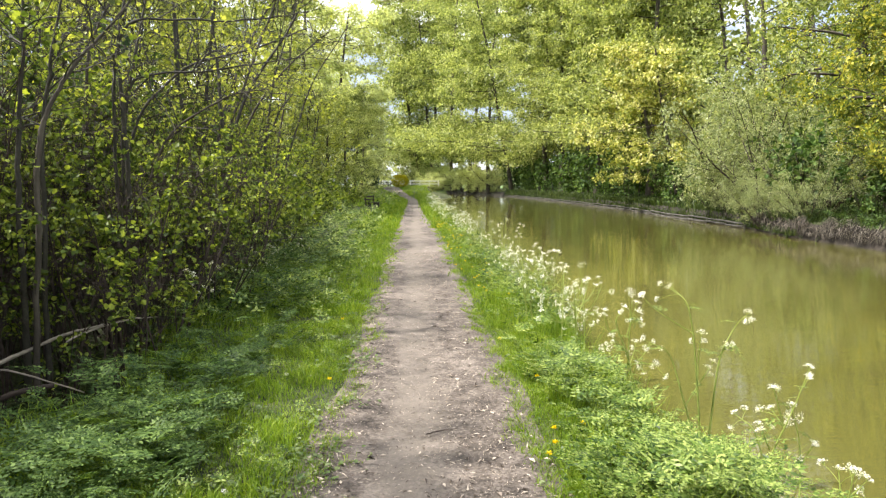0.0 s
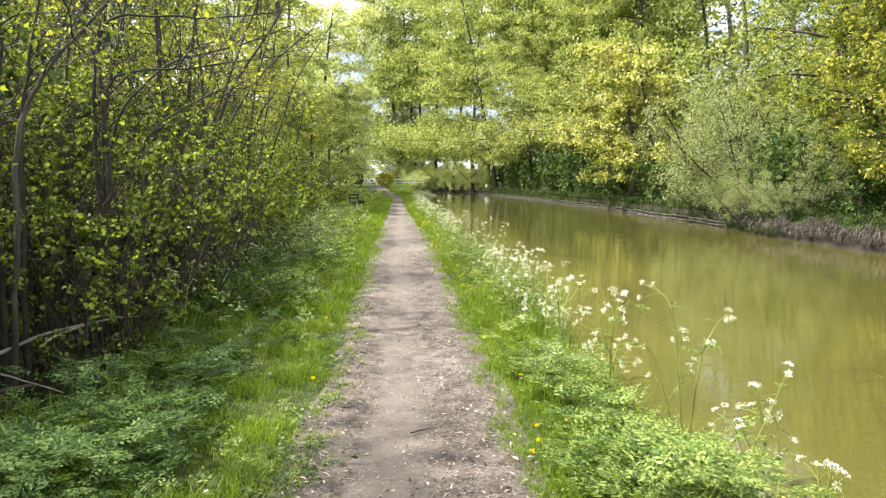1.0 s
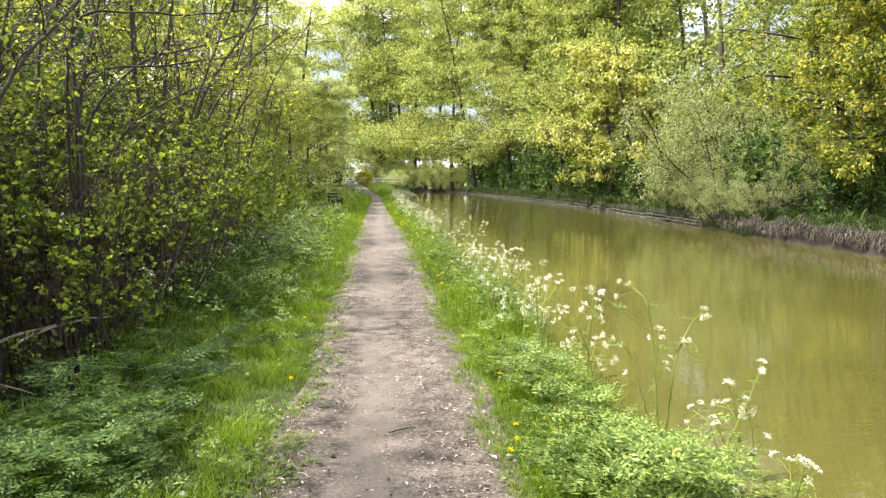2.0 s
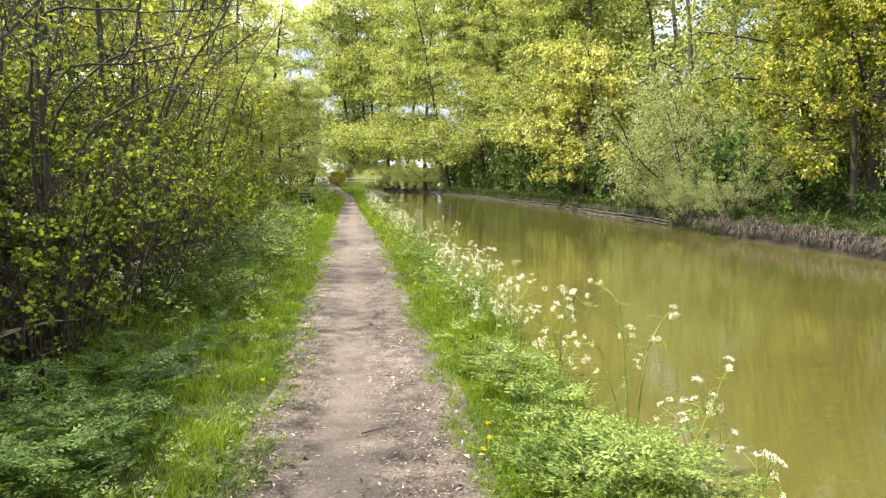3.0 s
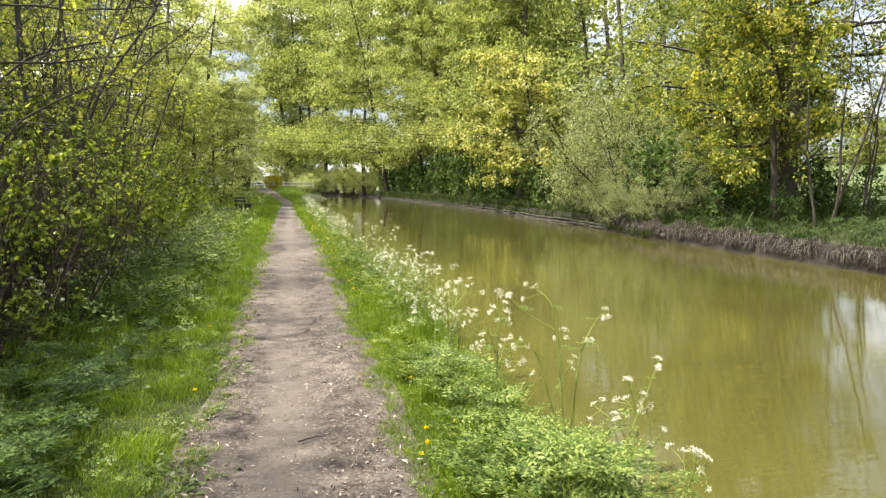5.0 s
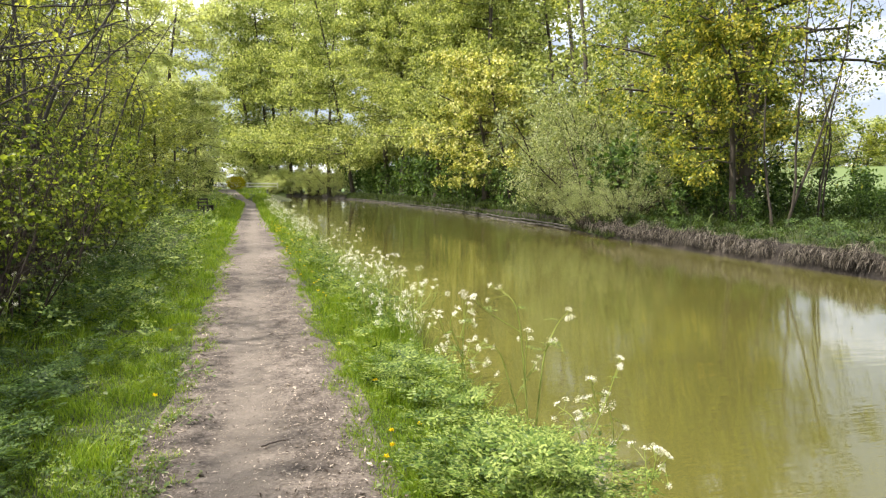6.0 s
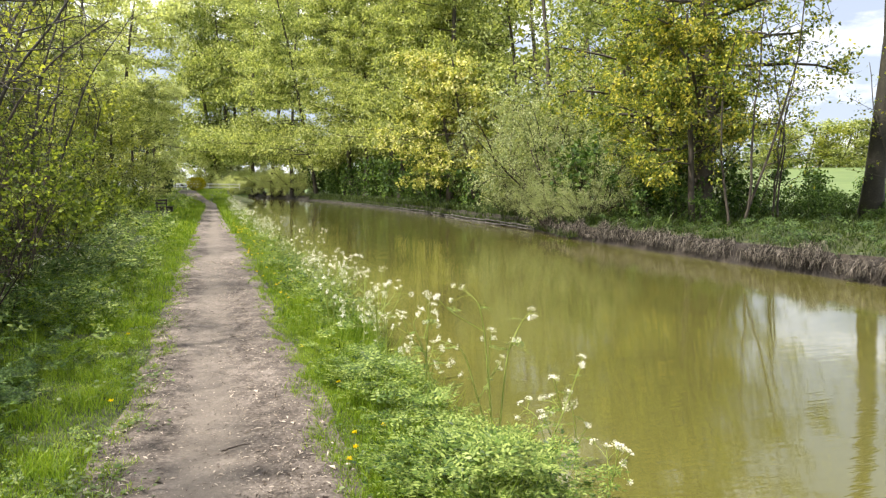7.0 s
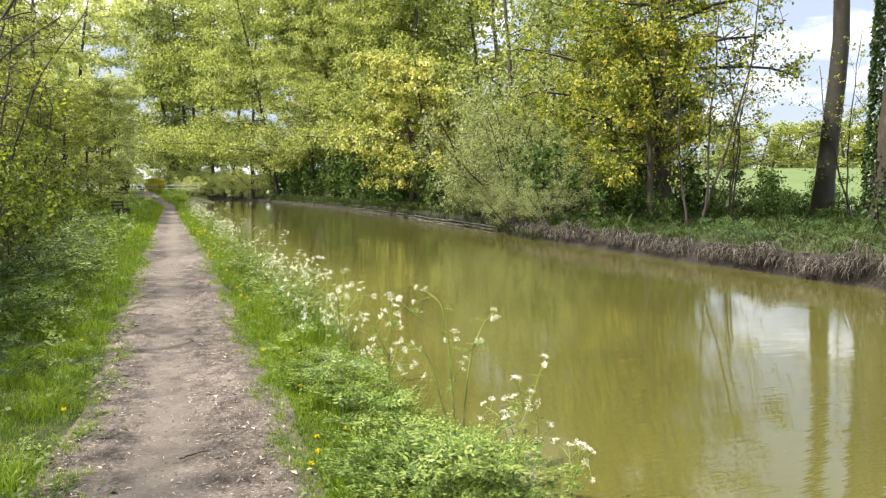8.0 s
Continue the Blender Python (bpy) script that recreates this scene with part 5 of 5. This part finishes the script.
def umbel(e, tip, d, rng, reach=0.025):
    """A flower head: thin rays that spread from the stalk's end, each with a tuft of small white florets."""
    n = rng.integers(8, 12)
    a = np.arange(n) * 2.4
    rad = reach * np.sqrt((np.arange(n) + 0.5) / n) * rng.uniform(0.8, 1.2)
    side = unit(np.cross(d, [0.3, 0.8, 0.1]))
    oth = np.cross(d, side)
    ends = tip + d * (0.034 * rng.uniform(0.8, 1.1, n) - 0.4 * rad)[:, None] + side * (np.cos(a) * rad)[:, None] + oth * (np.sin(a) * rad)[:, None]
    v, f = tubes(np.stack([np.repeat(tip[None], n, 0), ends], 1), np.full((n, 2), 0.0007), 3)
    m = 6
    C = np.repeat(ends, m, 0) + rng.normal(0, 0.0052, (n * m, 3)) * (1 - 0.25 * np.abs(d))
    D = rng.normal(size=C.shape)
    D -= (D * d).sum(1, keepdims=True) * d * 0.7
    pv, pf = leaf_cards(C, D, np.full(len(C), 0.0075), rng, 0.95, 1.5)
    part("umbel", mesh_of("umbel", np.concatenate([v, pv]), [np.concatenate([f, pf + len(v)])], [STEM, PETAL], False, [np.concatenate([np.zeros(len(f)), np.ones(len(pf))])]), e, "lacy white umbel")


def tall_parsley(seed, foot, stalks):
    """A tall plant on the bank: each stalk bends through a few points, in metres from the foot, up to its flower heads."""
    rng = np.random.default_rng(seed)
    e = tagged(new("cow_parsley"), "tall cow parsley with branching green stalks and white umbels", "flower", "cow parsley")
    for k, points in enumerate(stalks):
        q = np.array(points)
        if k == 0:
            q = np.concatenate([[[0, 0, -0.25]], q])
        n = 6 * len(q)
        u = np.linspace(0, len(q) - 1, n)
        p = np.stack([np.interp(u, np.arange(len(q)), q[:, i]) for i in range(3)], 1)
        for _ in range(5):
            p[1:-1] = (p[:-2] + 2 * p[1:-1] + p[2:]) / 4
        thick = 0.0085 if k == 0 else 0.0070 if len(q) > 3 else 0.0042
        v, f = tubes(p[None], np.linspace(thick, 0.0022, n)[None], 6)
        part("stalk", mesh_of("stalk", v, [f], STEM, True), e)
        way = unit(unit(p[-1] - p[-3]) + np.array([0, 0, 0.5]))
        umbel(e, p[-1], way, rng, 0.026)
        for _ in range(2):
            b = p[n - 4] + rng.normal(0, 0.004, 3)
            t = p[-1] + rng.normal(0, 0.034, 3) + np.array([0, 0, -0.03])
            v, f = tubes(np.stack([b, (b + t) / 2 + np.array([0, 0, 0.008]), t])[None], np.array([[0.002, 0.0016, 0.0013]]), 4)
            part("stalk", mesh_of("stalk", v, [f], STEM, True), e)
            umbel(e, t, unit(t - b + rng.normal(0, 0.02, 3)), rng, rng.uniform(0.012, 0.026))
        for at in rng.choice(np.arange(n // 4, n - 3), 4 if len(q) > 3 else 2):
            v, f = fronds(p[at][None], np.array([rng.uniform(0.07, 0.12)]), rng, frond_template(3, 2), (-0.3, 0.5), 0.6, 0.5)
            part("leaf", mesh_of("leaf", v, [f], LEAF_HERB), e)
    e.matrix_basis = pose(*foot)


def cow_parsley(seed, tips, foot=(0, 0, 0)):
    """A plant whose branches end in white umbels at the tips given, in metres from its foot."""
    rng = np.random.default_rng(seed)
    e = tagged(new("cow_parsley"), "cow parsley with lacy white flower heads by the water", "flower", "cow parsley")
    top = np.array(tips).mean(0)
    fork = top * np.array([0.45, 0.45, 0.45])
    main = np.array(max(tips, key=lambda q: q[2]))
    s = np.linspace(0, 1, 9)[:, None]
    way = lambda a, b, lift: (1 - s) ** 2 * a + 2 * s * (1 - s) * ((a + b) / 2 + lift) + s * s * b
    trunk = way(np.zeros(3), main, np.array([-0.25 * main[0], -0.25 * main[1], 0.08]))
    paths, radii = [trunk], [np.linspace(0.0075, 0.0035, 9)]
    for q in tips:
        q = np.array(q)
        if np.allclose(q, main):
            continue
        k = rng.integers(2, 6)
        paths.append(way(trunk[k], q, (q - trunk[k]) * np.array([0.25, 0.25, -0.15])))
        radii.append(np.linspace(0.005, 0.0026, 9))
    for p, r in zip(paths, radii):
        v, f = tubes(p[None], r[None], 5)
        part("stalk", mesh_of("stalk", v, [f], STEM, True), e)
    heads = []
    for p in paths:
        heads.append((p[-1], unit(unit(p[-1] - p[-2]) + rng.normal(0, 0.35, 3))))
        for _ in range(rng.integers(1, 3)):
            k = rng.integers(5, 8)
            q = p[-1] + rng.normal(0, 0.045, 3) + np.array([0, 0, -0.03])
            v, f = tubes(way(p[k], q, np.array([0, 0, 0.01]))[None], np.linspace(0.0022, 0.0014, 9)[None], 4)
            part("stalk", mesh_of("stalk", v, [f], STEM, True), e)
            heads.append((q, unit(q - p[k] + rng.normal(0, 0.03, 3))))
    for tip, d in heads:
        umbel(e, tip, d, rng)
    for i, p in enumerate(paths):
        v, f = jagged_leaf(rng.uniform(0.06, 0.11), rng.random() * 6.3, seed * 20 + i)
        part("leaf", mesh_of("leaf", v + p[rng.integers(2, 7)], [f], LEAF_HERB), e)
    return e


tall_parsley(1, (1.84, 4.17, -0.37), [
    [(0.0, 0.0, 0.0), (-0.03, 0.04, 0.53), (-0.07, 0.05, 0.97), (-0.12, 0.04, 1.18), (-0.18, 0.15, 1.25)],
    [(-0.03, 0.05, 0.53), (-0.02, 0.09, 0.78), (-0.03, 0.03, 0.97)],
    [(0.02, 0.01, 0.12), (0.1, 0.06, 0.82), (0.22, 0.09, 1.02), (0.26, 0.03, 1.1)],
    [(0.1, 0.07, 0.81), (0.14, 0.04, 0.88)],
    [(0.01, 0.01, 0.07), (-0.11, 0.05, 0.5), (-0.2, 0.1, 0.85), (-0.38, 0.05, 0.93)],
    [(-0.11, 0.05, 0.5), (0.05, 0.1, 0.72)],
    [(-0.05, 0.09, 0.96), (-0.31, 0.1, 1.12), (-0.38, 0.11, 1.2)],
])
tall_parsley(2, (1.85, 3.52, -0.35), [
    [(0.0, 0.0, 0.0), (0.06, 0.02, 0.37), (0.19, 0.0, 0.69), (0.25, -0.02, 0.91)],
    [(0.06, 0.02, 0.0), (0.23, -0.04, 0.14), (0.27, 0.06, 0.48), (0.21, 0.05, 0.68)],
    [(0.17, 0.05, 0.57), (0.1, 0.04, 0.78)],
    [(0.06, 0.03, 0.37), (-0.01, 0.03, 0.58), (-0.07, 0.11, 0.62)],
    [(0.09, 0.04, 0.45), (0.05, 0.05, 0.54)],
    [(0.0, 0.03, 0.0), (-0.2, 0.06, 0.2), (-0.02, 0.03, 0.36)],
    [(0.26, 0.02, 0.37), (0.31, 0.01, 0.48)],
    [(0.17, 0.05, 0.57), (0.14, 0.12, 0.64)],
])
tall_parsley(3, (2.0, 3.07, -0.21), [
    [(0.0, 0.0, 0.0), (0.07, 0.0, 0.26), (0.07, -0.03, 0.40)],
    [(0.05, 0.01, 0.18), (0.06, 0.07, 0.36)],
    [(0.08, 0.02, 0.25), (0.15, 0.0, 0.34)],
])
tall_parsley(4, (1.56, 4.55, -0.18), [
    [(0.0, 0.0, 0.0), (-0.09, 0.04, 0.55), (-0.2, 0.03, 0.8), (-0.15, 0.0, 0.88)],
    [(-0.08, 0.05, 0.54), (0.05, 0.08, 0.48), (0.08, 0.0, 0.5)],
    [(-0.1, 0.07, 0.67), (-0.04, 0.06, 0.9)],
    [(-0.08, 0.05, 0.54), (-0.2, 0.04, 0.68)],
])
rngc = np.random.default_rng(55)
for k in range(5):
    tips = [(rngc.normal(0, 0.13), rngc.normal(0, 0.13), h * rngc.uniform(0.9, 1.1)) for h in rngc.uniform(0.4, 0.95, 6)]
    p = cow_parsley(20 + k, tips)
    ys = np.concatenate([rngc.uniform(4.9, 12, 4), rngc.uniform(9, 28, 5)])
    plant_many(p, [spot(near_edge(y) - rngc.uniform(0.02, 0.65), y, rngc.random() * 360, rngc.uniform(0.75, 1.1)) for y in ys])
    for y in rngc.uniform(7, 14, 2):
        copy_thing(p, spot(-2.0 - rngc.random() * 0.6, y, rngc.random() * 360, rngc.uniform(0.6, 0.9)))


def parsley_drift():
    """Cow parsley growing too thick to count, along the water farther on."""
    rng = np.random.default_rng(91)
    n = 80
    y = 20 + 48 * rng.random(n)
    x = near_edge(y) - 0.25 - 0.7 * rng.random(n)
    foot = on_ground(x, y, -0.05)
    i = np.repeat(np.arange(n), 4)
    tip = foot[i] + np.stack([rng.normal(0, 0.16, len(i)), rng.normal(0, 0.16, len(i)), rng.uniform(0.3, 0.8, len(i))], 1)
    mid = (foot[i] + tip) / 2 + rng.normal(0, 0.03, tip.shape)
    v, f = tubes(np.stack([foot[i], mid, tip], 1), np.tile([[0.006, 0.004, 0.003]], (len(i), 1)), 3)
    j = np.repeat(np.arange(len(i)), 22)
    C = tip[j] + rng.normal(0, 1, (len(j), 3)) * np.array([0.05, 0.05, 0.018])
    pv, pf = leaf_cards(C, rng.normal(size=C.shape), np.full(len(C), 0.017), rng, 0.95, 1.2)
    me = mesh_of("parsley_drift", np.concatenate([v, pv]), [np.concatenate([f, pf + len(v)])], [STEM, PETAL], False, [np.concatenate([np.zeros(len(f)), np.ones(len(pf))])])
    tagged(new("parsley_drift", me), "drift of white cow parsley flowers along the bank", "flowers", kind="stuff")


parsley_drift()
